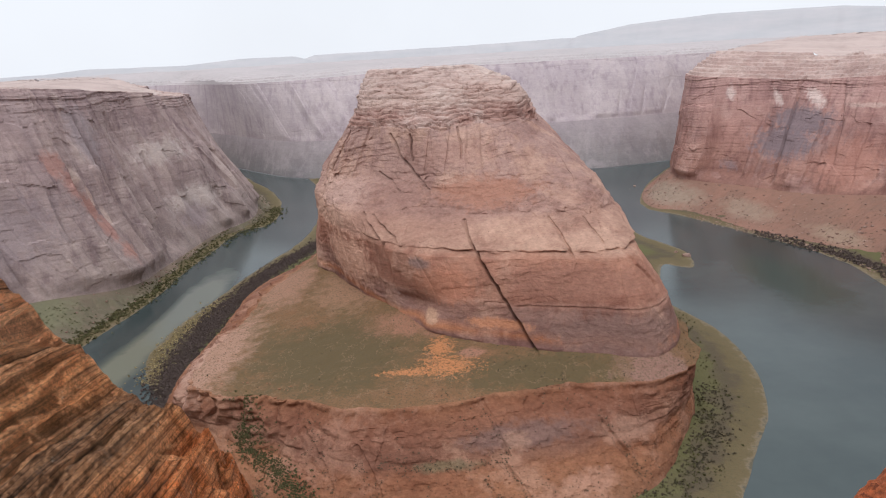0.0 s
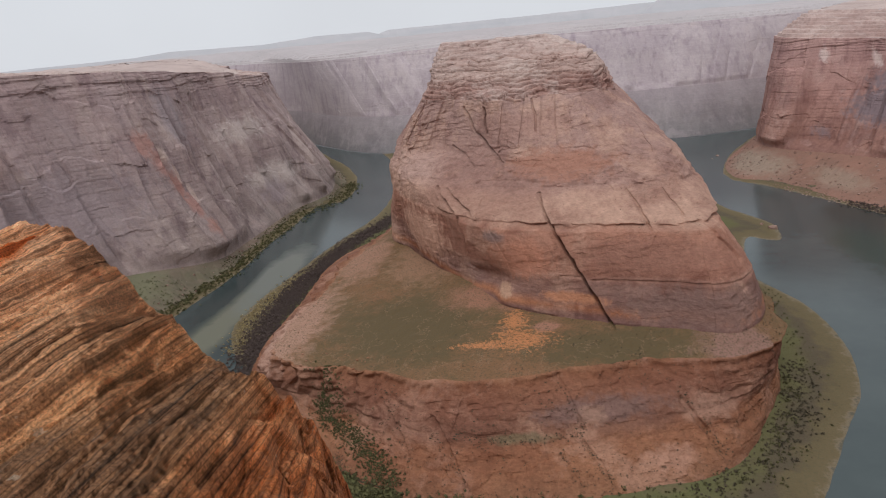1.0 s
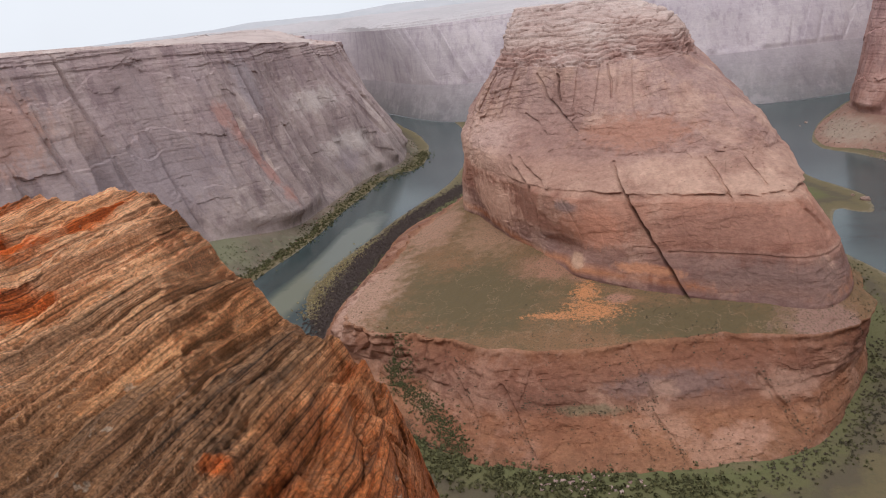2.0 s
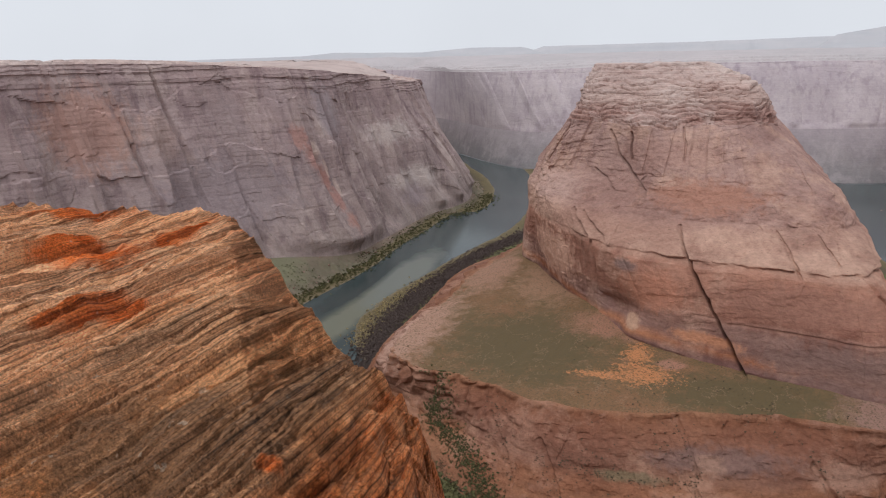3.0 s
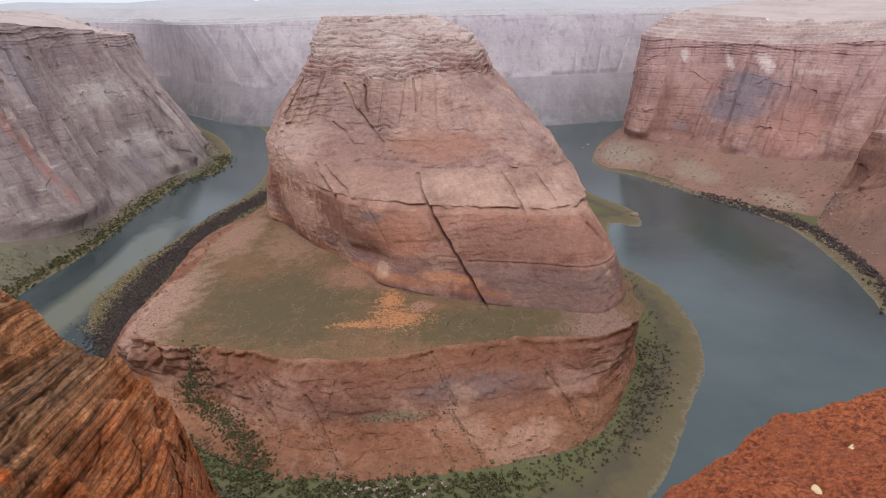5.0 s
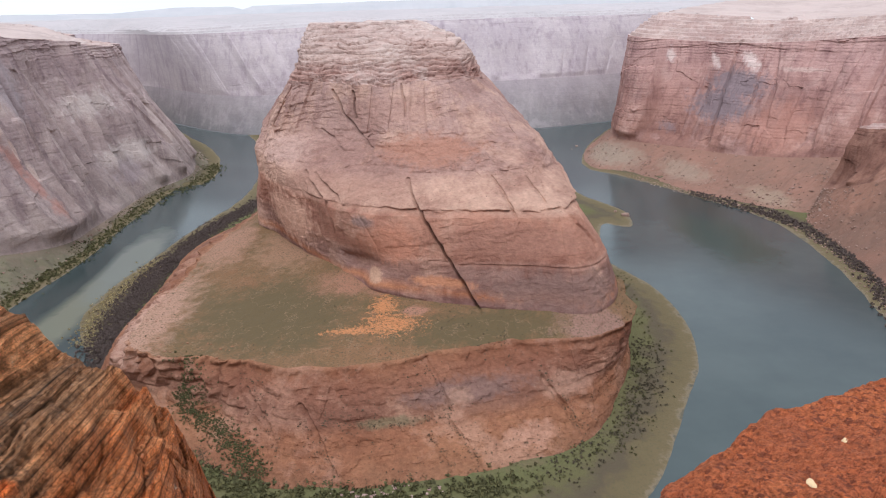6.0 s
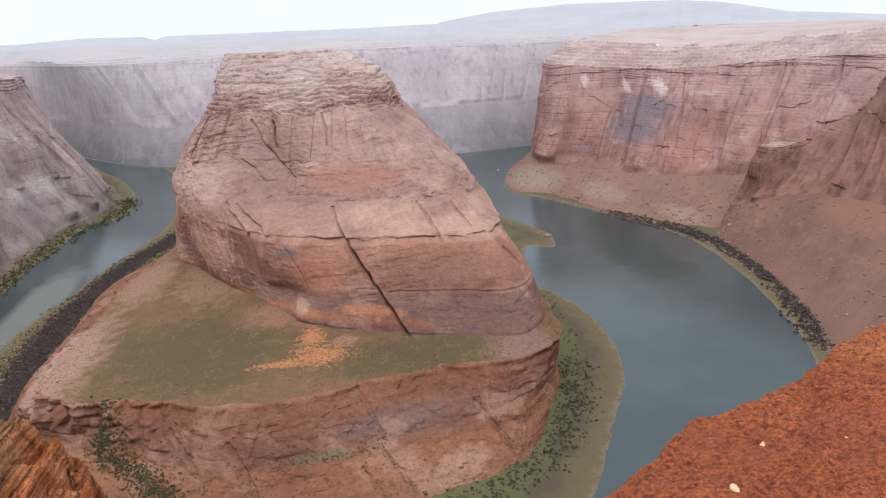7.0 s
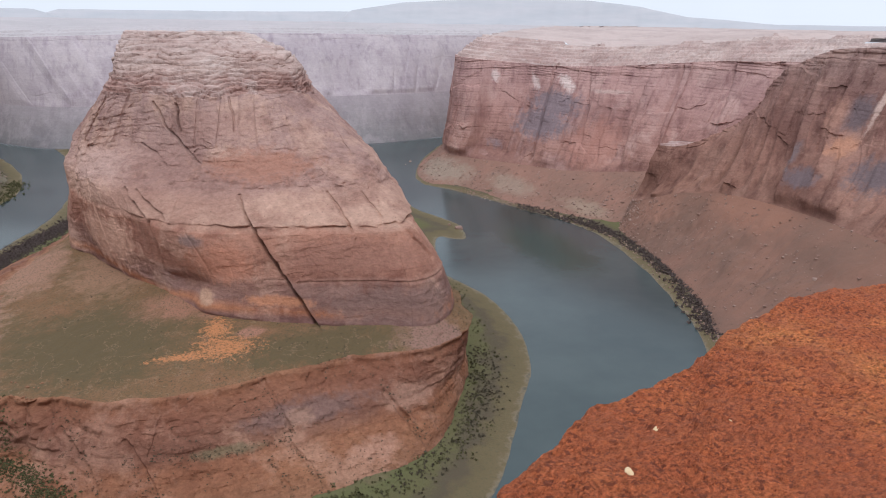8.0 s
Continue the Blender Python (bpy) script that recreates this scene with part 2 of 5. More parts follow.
M_BUTTE = sandstone("butte_sandstone", BUTTE_BANDS, (0.60, 0.50, 0.50), 0.5, (0.53, 0.34, 0.25), 0.5, bed_amount=0.14, relief=0.6, blotch_amount=0.6, bed_fine=3.0, line_amount=0.05, joint_amount=0.18, pit_amount=0.42, fine_amount=0.35,
                    spots=[((172, 600, 126), (16, 60, 22), (0.33, 0.17, 0.12), 0.9), ((-34, 575, 126), (11, 40, 6), VARNISH, 0.85), ((-52, 610, 88), (14, 40, 12), PURPLE, 0.6), ((122, 515, 80), (75, 60, 18), (0.20, 0.12, 0.10), 0.85),
                           ((30, 655, 172), (58, 55, 16), (0.34, 0.17, 0.12), 0.95), ((-12, 560, 110), (32, 50, 18), RED_WALL, 0.8), ((90, 540, 116), (70, 60, 15), (0.30, 0.15, 0.108), 0.75),
                           # pale streaked tint at x -108 also paints light onto the sunless left flank
                           ((-225, 560, 50), (30, 75, 16), (0.45, 0.28, 0.21), 0.8), ((-108, 690, 105), (44, 80, 32), (0.58, 0.35, 0.255), 0.85), ((-120, 720, 168), (40, 60, 16), (0.45, 0.30, 0.25), 0.6), ((0, 700, 205), (60, 60, 18), (0.35, 0.205, 0.165), 0.6), ((25, 530, 83), (34, 40, 5), (0.48, 0.215, 0.115), 0.8),
                           ((-26, 566, 81), (8, 30, 7), (0.47, 0.29, 0.195), 0.9), ((60, 525, 92), (45, 30, 6), (0.27, 0.16, 0.13), 0.6)])
M_LOWER = sandstone("lower_sandstone", [(2, (0.235, 0.118, 0.067)), (14, (0.316, 0.147, 0.079)), (24, (0.298, 0.135, 0.074)), (30, (0.226, 0.110, 0.072)), (44, (0.244, 0.110, 0.068)), (54, (0.244, 0.106, 0.057)), (57, (0.298, 0.144, 0.079)), (66, (0.235, 0.118, 0.067))],
                    (0.70, 0.60, 0.60), 0.4, (0.42, 0.24, 0.165), 0.6, 5.0, bed_amount=0.25, relief=0.8, blotch_amount=0.5, bed_fine=3.0, fine_amount=0.45, joint_amount=0.12, pit_amount=0.45,
                    spots=[((-225, 560, 48), (34, 80, 18), (0.46, 0.285, 0.215), 0.85), ((40, 440, 38), (55, 40, 7), (0.20, 0.125, 0.108), 0.7), ((34, 436, 36), (12, 20, 6), (0.44, 0.26, 0.18), 0.45), ((116, 454, 31), (24, 25, 9), (0.42, 0.25, 0.18), 0.5), ((84, 415, 15), (22, 25, 6), (0.44, 0.245, 0.17), 0.7), ((-15, 420, 28), (26, 14, 3), (0.17, 0.14, 0.08), 0.7)])
M_CAP = sandstone("cap_sandstone", [(232, (0.385, 0.235, 0.195)), (240, (0.41, 0.26, 0.22)), (250, (0.49, 0.36, 0.31)), (285, (0.54, 0.425, 0.38))], (0.74, 0.62, 0.60), 0.4, (0.60, 0.48, 0.43), 0.55, 9.0, bed_amount=0.35, line_amount=0.45, relief=0.7)
# mauve rock, lightened and blued by haze painted into its bands
M_LEFT = sandstone("hazed_mauve_sandstone", [(0, (0.33, 0.265, 0.235)), (40, (0.385, 0.305, 0.28)), (120, (0.41, 0.315, 0.295)), (200, (0.41, 0.31, 0.295)), (280, (0.43, 0.32, 0.30))],
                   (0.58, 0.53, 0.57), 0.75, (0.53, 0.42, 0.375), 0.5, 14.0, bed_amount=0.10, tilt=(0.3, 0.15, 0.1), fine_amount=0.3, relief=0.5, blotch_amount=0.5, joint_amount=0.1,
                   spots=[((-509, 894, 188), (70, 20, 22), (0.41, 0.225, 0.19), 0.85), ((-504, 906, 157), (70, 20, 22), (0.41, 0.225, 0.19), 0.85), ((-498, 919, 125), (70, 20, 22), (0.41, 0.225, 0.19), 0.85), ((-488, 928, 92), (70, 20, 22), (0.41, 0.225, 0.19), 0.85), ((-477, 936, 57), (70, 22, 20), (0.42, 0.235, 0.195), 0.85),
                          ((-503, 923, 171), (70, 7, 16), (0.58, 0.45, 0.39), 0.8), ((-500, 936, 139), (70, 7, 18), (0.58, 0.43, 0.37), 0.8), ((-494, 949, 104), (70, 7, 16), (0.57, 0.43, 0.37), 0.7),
                          # the two wide pale patches are light ledges plus painted haze
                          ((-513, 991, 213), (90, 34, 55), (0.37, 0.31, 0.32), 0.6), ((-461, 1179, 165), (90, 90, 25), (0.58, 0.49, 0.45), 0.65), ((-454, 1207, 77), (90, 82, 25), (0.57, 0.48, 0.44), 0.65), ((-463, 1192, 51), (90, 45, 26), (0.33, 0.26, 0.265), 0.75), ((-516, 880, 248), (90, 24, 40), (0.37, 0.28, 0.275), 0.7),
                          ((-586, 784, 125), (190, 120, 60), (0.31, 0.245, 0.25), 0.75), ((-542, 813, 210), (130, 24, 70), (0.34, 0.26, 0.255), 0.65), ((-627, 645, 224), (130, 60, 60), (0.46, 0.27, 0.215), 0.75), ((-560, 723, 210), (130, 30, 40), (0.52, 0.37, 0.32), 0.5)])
DARK_R, PALE_R = (0.22, 0.165, 0.175), (0.62, 0.49, 0.45)
# red rock with stains; haze is painted in as paler, pinker bands
M_RIGHT = sandstone("hazed_red_sandstone", [(0, (0.30, 0.165, 0.122)), (60, (0.34, 0.185, 0.145)), (130, (0.40, 0.225, 0.188)), (200, (0.43, 0.262, 0.235)), (258, (0.46, 0.30, 0.265)), (268, (0.56, 0.44, 0.40)), (290, (0.58, 0.47, 0.43))],
                    (0.58, 0.51, 0.54), 0.7, (0.51, 0.345, 0.30), 0.4, 10.0, bed_amount=0.2, relief=0.4, blotch_amount=0.6, joint_amount=0.1, line_amount=0.06, fine_amount=0.2,
                    spots=[((585, 1241, 116), (62, 80, 36), DARK_R, 0.95), ((614, 1242, 152), (50, 80, 32), DARK_R, 0.95), ((508, 1282, 71), (22, 40, 13), DARK_R, 0.7), ((529, 1338, 200), (10, 50, 17), PALE_R, 0.85), ((594, 1276, 194), (6, 50, 20), PALE_R, 0.8), ((628, 1244, 188), (10, 50, 22), PALE_R, 0.85),
                           ((631, 1125, 94), (60, 60, 50), (0.43, 0.215, 0.165), 0.6), ((690, 1160, 182), (60, 40, 5), (0.55, 0.40, 0.35), 0.7)])
M_SPUR = sandstone("brown_red_sandstone", [(0, (0.24, 0.125, 0.088)), (80, (0.27, 0.14, 0.10)), (150, (0.32, 0.17, 0.128)), (220, (0.34, 0.195, 0.16)), (280, (0.42, 0.29, 0.25))],
                   (0.52, 0.45, 0.46), 0.8, (0.42, 0.25, 0.19), 0.35, 10.0, bed_amount=0.2, relief=0.5, blotch_amount=0.7, joint_amount=0.12, line_amount=0.06, fine_amount=0.3, pit_amount=0.3,
                   spots=[((700, 642, 206), (85, 17, 24), (0.17, 0.125, 0.13), 0.92), ((665, 580, 146), (85, 36, 24), (0.16, 0.12, 0.125), 0.92), ((643, 662, 128), (85, 26, 14), (0.17, 0.125, 0.13), 0.9), ((650, 690, 150), (85, 9, 22), (0.19, 0.14, 0.14), 0.8), ((707, 626, 215), (85, 4, 34), (0.60, 0.43, 0.36), 0.8), ((672, 640, 168), (85, 17, 16), (0.50, 0.25, 0.155), 0.8), ((700, 665, 200), (85, 14, 24), (0.47, 0.26, 0.19), 0.6)])
# far rock, its paleness mostly distance haze painted into the colour
M_FAR = sandstone("hazed_far_sandstone", [(0, (0.44, 0.375, 0.38)), (100, (0.475, 0.40, 0.405)), (270, (0.49, 0.42, 0.43))], (0.70, 0.67, 0.72), 0.7, (0.50, 0.425, 0.42), 0.45, 10.0, fine_amount=0.08, bed_amount=0.15, joint_amount=0.1, relief=0.2)
M_CAPROCK = sandstone("slickrock_cap", [(200, (0.44, 0.30, 0.265)), (240, (0.50, 0.375, 0.335)), (290, (0.54, 0.43, 0.39))], (0.72, 0.62, 0.62), 0.2, (0.58, 0.47, 0.43), 0.5, 6.0, bed_amount=0.4, line_amount=0.3, relief=0.6, joint_amount=0.1, fine_amount=0.25)
M_PLATEAU = scrub("plateau_slickrock", (0.50, 0.39, 0.355), (0.41, 0.315, 0.285), (0.38, 0.32, 0.29), 0.6)
# far ground and scree, greyed with the same painted-in haze
M_FARLAND = scrub("hazed_far_tableland", (0.46, 0.41, 0.41), (0.42, 0.38, 0.38), (0.40, 0.365, 0.365), 0.3)
M_FAR_TALUS = sandstone("hazed_far_talus", [(0, (0.20, 0.185, 0.185)), (50, (0.27, 0.235, 0.235)), (115, (0.36, 0.305, 0.31))], (0.78, 0.76, 0.80), 0.5, (0.42, 0.36, 0.36), 0.3, 12.0, fine_amount=0.1, bed_amount=0.12, joint_amount=0.05, relief=0.2)
M_TALUS_R = scrub("red_talus", (0.27, 0.14, 0.10), (0.22, 0.122, 0.088), (0.16, 0.10, 0.07), spots=[((420, 1330, 15), (60, 110, 24), (0.27, 0.195, 0.145)), ((500, 1180, 14), (40, 90, 16), (0.28, 0.19, 0.14)), ((560, 1010, 10), (30, 80, 11), (0.28, 0.19, 0.135)), ((640, 700, 95), (40, 80, 26), (0.31, 0.15, 0.098)), ((600, 860, 60), (40, 60, 30), (0.30, 0.15, 0.10))])
M_TALUS_S = scrub("brown_talus", (0.225, 0.115, 0.079), (0.185, 0.102, 0.072), (0.14, 0.088, 0.06), spots=[((640, 700, 80), (60, 90, 30), (0.27, 0.13, 0.085)), ((600, 860, 50), (60, 60, 30), (0.26, 0.13, 0.088))])
M_TALUS_L = scrub("scrubby_talus", (0.20, 0.145, 0.108), (0.145, 0.125, 0.08), (0.10, 0.10, 0.065), cover=(0.38, 0.58), spots=[((-520, 780, 20), (70, 60, 26), (0.17, 0.16, 0.095)), ((-440, 1100, 10), (30, 200, 9), (0.22, 0.16, 0.12))])


def bench_material():
    mat, n, l, bsdf = material("bench_grass")
    big = noise_node(n, l, 0.016, (1, 1, 1), 6, 0.65)
    mid = noise_node(n, l, 0.10, (1, 1, 1), 7, 0.72)
    tiny = noise_node(n, l, 0.6, (1, 1, 1), 5, 0.7)
    col = ramp_node(n, l, big, [(0.30, (0.23, 0.116, 0.061)), (0.45, (0.188, 0.107, 0.054)), (0.58, (0.152, 0.098, 0.048)), (0.7, (0.13, 0.092, 0.044))])
    col = mix_node(n, l, ramp_node(n, l, mid, [(0.47, grey(0)), (0.62, grey(0.55))]), col, (0.245, 0.132, 0.074))
    olive, orange = (0.120, 0.086, 0.043), (0.47, 0.20, 0.085)
    for centre, radius, tint in (((-112, 540, 62), (88, 78, 30), olive), ((55, 492, 62), (80, 30, 30), olive), ((-105, 700, 70), (55, 80, 30), (0.30, 0.17, 0.105)), ((-35, 585, 68), (55, 30, 30), (0.31, 0.155, 0.10)),
                                 ((-12, 506, 62), (24, 18, 30), orange), ((-18, 535, 64), (11, 22, 30), orange), ((-42, 500, 62), (24, 6, 30), orange), ((8, 524, 62), (12, 9, 20), (0.34, 0.17, 0.115)), ((150, 482, 60), (38, 34, 30), (0.27, 0.155, 0.12)), ((-218, 560, 56), (38, 120, 60), (0.38, 0.225, 0.16)), ((-190, 740, 66), (34, 90, 60), (0.33, 0.185, 0.125))):
        sandy = tint == orange
        col = mix_node(n, l, spot_node(n, l, centre, radius, 2.4 if sandy else 1.0, 0.30 if sandy else 0.07), col, tint)
    col = mix_node(n, l, ramp_node(n, l, tiny, [(0.50, grey(0)), (0.60, grey(0.7))]), col, (0.105, 0.08, 0.045))
    col = mix_node(n, l, ramp_node(n, l, noise_node(n, l, 0.035, (1, 1, 1), 5, 0.6, (0, 0, 1)), [(0.492, grey(0)), (0.5, grey(0.5)), (0.508, grey(0))]), col, (0.30, 0.19, 0.12))
    l.new(col, bsdf.inputs["Base Color"])
    bsdf.inputs["Roughness"].default_value = 0.95
    bsdf.inputs["Specular IOR Level"].default_value = 0.2
    nrm = bump_node(n, l, mid, 0.6, 2.0)
    l.new(bump_node(n, l, tiny, 0.7, 0.7, nrm), bsdf.inputs["Normal"])
    return mat


M_BENCH = bench_material()


def floor_material():
    """Banks: wet sand at the water, straw, then green scrub with height."""
    mat, n, l, bsdf = material("river_bank")
    co = n.new("ShaderNodeTexCoord")
    sep = n.new("ShaderNodeSeparateXYZ")
    l.new(co.outputs["Object"], sep.inputs["Vector"])
    mid = noise_node(n, l, 0.06, (1, 1, 1), 7, 0.7)
    tiny = noise_node(n, l, 0.45, (1, 1, 1), 5, 0.72)
    m = n.new("ShaderNodeMath")
    m.operation = "MULTIPLY_ADD"
    l.new(mid, m.inputs[0])
    m.inputs[1].default_value = 4.0
    l.new(sep.outputs["Z"], m.inputs[2])
    r = n.new("ShaderNodeMapRange")
    l.new(m.outputs[0], r.inputs["Value"])
    r.inputs["From Min"].default_value, r.inputs["From Max"].default_value = 0.0, 10.0
    col = ramp_node(n, l, r.outputs["Result"], [(0.10, (0.08, 0.08, 0.058)), (0.175, (0.11, 0.10, 0.075)), (0.205, (0.21, 0.165, 0.11)), (0.24, (0.15, 0.115, 0.062)), (0.36, (0.135, 0.105, 0.055)), (0.46, (0.098, 0.076, 0.05)), (0.54, (0.105, 0.085, 0.05)), (0.60, (0.118, 0.106, 0.048)), (0.82, (0.116, 0.116, 0.048)), (0.95, (0.16, 0.12, 0.07))])
    col = mix_node(n, l, ramp_node(n, l, tiny, [(0.52, grey(0)), (0.66, grey(0.6))]), col, (0.095, 0.09, 0.05))
    l.new(col, bsdf.inputs["Base Color"])
    bsdf.inputs["Roughness"].default_value = 0.95
    bsdf.inputs["Specular IOR Level"].default_value = 0.2
    nrm = bump_node(n, l, mid, 0.5, 1.5)
    l.new(bump_node(n, l, tiny, 0.8, 0.8, nrm), bsdf.inputs["Normal"])
    return mat


M_FLOOR = floor_material()


def leaf_material(name, dark, light):
    mat, n, l, bsdf = material(name)
    geo = n.new("ShaderNodeNewGeometry")
    col = ramp_node(n, l, geo.outputs["Random Per Island"], [(0.0, dark), (1.0, light)])
    l.new(col, bsdf.inputs["Base Color"])
    bsdf.inputs["Roughness"].default_value = 0.9
    bsdf.inputs["Specular IOR Level"].default_value = 0.15
    return mat


M_TAMARISK = leaf_material("bare_tamarisk", (0.082, 0.060, 0.054), (0.105, 0.078, 0.068))
M_SHRUB = leaf_material("green_shrub", (0.058, 0.056, 0.027), (0.122, 0.112, 0.048))
M_DRYSHRUB = leaf_material("dry_shrub", (0.055, 0.048, 0.034), (0.11, 0.088, 0.056))
M_BOULDER = sandstone("boulder_rock", [(0, (0.36, 0.24, 0.19)), (60, (0.36, 0.23, 0.18)), (150, (0.38, 0.24, 0.19)), (300, (0.42, 0.3, 0.25))], fine_amount=0.2)
M_STRAW = leaf_material("straw_reeds", (0.26, 0.20, 0.10), (0.40, 0.32, 0.17))


def water_material():
    mat, n, l, bsdf = material("river_water")
    big = noise_node(n, l, 0.006, (1, 1, 1), 5, 0.6)
    col = ramp_node(n, l, big, [(0.35, (0.042, 0.058, 0.060)), (0.65, (0.068, 0.086, 0.085))])
    # green shallows by the spit; other patches paint the reflection gradient into the colour
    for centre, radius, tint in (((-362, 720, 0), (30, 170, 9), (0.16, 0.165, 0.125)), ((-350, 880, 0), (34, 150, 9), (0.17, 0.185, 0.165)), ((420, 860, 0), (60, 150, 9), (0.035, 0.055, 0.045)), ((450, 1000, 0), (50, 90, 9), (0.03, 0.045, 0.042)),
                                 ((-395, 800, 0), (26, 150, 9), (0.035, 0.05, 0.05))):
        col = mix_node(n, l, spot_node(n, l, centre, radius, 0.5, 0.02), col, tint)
    l.new(col, bsdf.inputs["Base Color"])
    bsdf.inputs["Roughness"].default_value = 0.16
    bsdf.inputs["IOR"].default_value = 1.33
    rip = noise_node(n, l, 0.5, (1, 1, 1), 4, 0.6)
    l.new(bump_node(n, l, rip, 0.15, 0.25), bsdf.inputs["Normal"])
    return mat


M_WATER = water_material()


BED = Vector((-0.70, 0.07, 0.71))     # upward normal of the tilted beds at the rim


def bed_node(n, l, across, along, waver=0.12):
    """Noise laid out along the tilted beds: across is its frequency through them, along within them."""
    co = n.new("ShaderNodeTexCoord")
    sub = n.new("ShaderNodeVectorMath")
    sub.operation = "SUBTRACT"
    l.new(co.outputs["Object"], sub.inputs[0])
    sub.inputs[1].default_value = (0, 0, EYE)
    dot = n.new("ShaderNodeVectorMath")
    dot.operation = "DOT_PRODUCT"
    l.new(sub.outputs[0], dot.inputs[0])
    dot.inputs[1].default_value = BED
    sep = n.new("ShaderNodeSeparateXYZ")
    l.new(sub.outputs[0], sep.inputs[0])
    com = n.new("ShaderNodeCombineXYZ")
    for k, (src, f) in enumerate(((dot.outputs["Value"], across), (sep.outputs["X"], along), (sep.outputs["Y"], along))):
        m = n.new("ShaderNodeMath")
        m.operation = "MULTIPLY"
        l.new(src, m.inputs[0])
        m.inputs[1].default_value = f
        l.new(m.outputs[0], com.inputs[k])
    tx = n.new("ShaderNodeTexNoise")
    tx.inputs["Scale"].default_value = 1.0
    tx.inputs["Detail"].default_value = 8
    tx.inputs["Roughness"].default_value = 0.6
    tx.inputs["Distortion"].default_value = waver
    l.new(com.outputs[0], tx.inputs["Vector"])
    return tx.outputs["Fac"]


def bed_lines(n, l, per_metre, waver, shift):
    """Single beds, per_metre of them: how far up its bed each point lies, 0 to 1, and a chance value for each bed."""
    co = n.new("ShaderNodeTexCoord")
    dot = n.new("ShaderNodeVectorMath")
    dot.operation = "DOT_PRODUCT"
    l.new(co.outputs["Object"], dot.inputs[0])
    dot.inputs[1].default_value = BED * per_metre
    wave = n.new("ShaderNodeMath")
    wave.operation = "MULTIPLY_ADD"
    l.new(noise_node(n, l, 1.3, (1, 1, 1), 3, 0.5, (shift, 0, shift)), wave.inputs[0])
    wave.inputs[1].default_value = waver * per_metre
    l.new(dot.outputs["Value"], wave.inputs[2])
    up, number = n.new("ShaderNodeMath"), n.new("ShaderNodeMath")
    up.operation, number.operation = "FRACT", "FLOOR"
    chance = n.new("ShaderNodeTexWhiteNoise")
    chance.noise_dimensions = "1D"
    l.new(wave.outputs[0], up.inputs[0])
    l.new(wave.outputs[0], number.inputs[0])
    l.new(number.outputs[0], chance.inputs["W"])
    return up.outputs[0], chance.outputs["Value"]


def bed_height(n, l, ragged):
    """Height through the tilted beds, from -0.25 m to 1.05 m, as 0 to 1, with a ragged course."""
    co = n.new("ShaderNodeTexCoord")
    sub = n.new("ShaderNodeVectorMath")
    sub.operation = "SUBTRACT"
    l.new(co.outputs["Object"], sub.inputs[0])
    sub.inputs[1].default_value = (0, 0, EYE)
    dot = n.new("ShaderNodeVectorMath")
    dot.operation = "DOT_PRODUCT"
    l.new(sub.outputs[0], dot.inputs[0])
    dot.inputs[1].default_value = BED
    m = n.new("ShaderNodeMath")
    m.operation = "MULTIPLY_ADD"
    l.new(noise_node(n, l, 3.0, (1, 1, 1), 6, 0.65, (1, 0, 2)), m.inputs[0])
    m.inputs[1].default_value = ragged * 2
    l.new(dot.outputs["Value"], m.inputs[2])
    r = n.new("ShaderNodeMapRange")
    l.new(m.outputs[0], r.inputs["Value"])
    r.inputs["From Min"].default_value, r.inputs["From Max"].default_value = -0.25 + ragged, 1.05 + ragged
    return r.outputs["Result"]


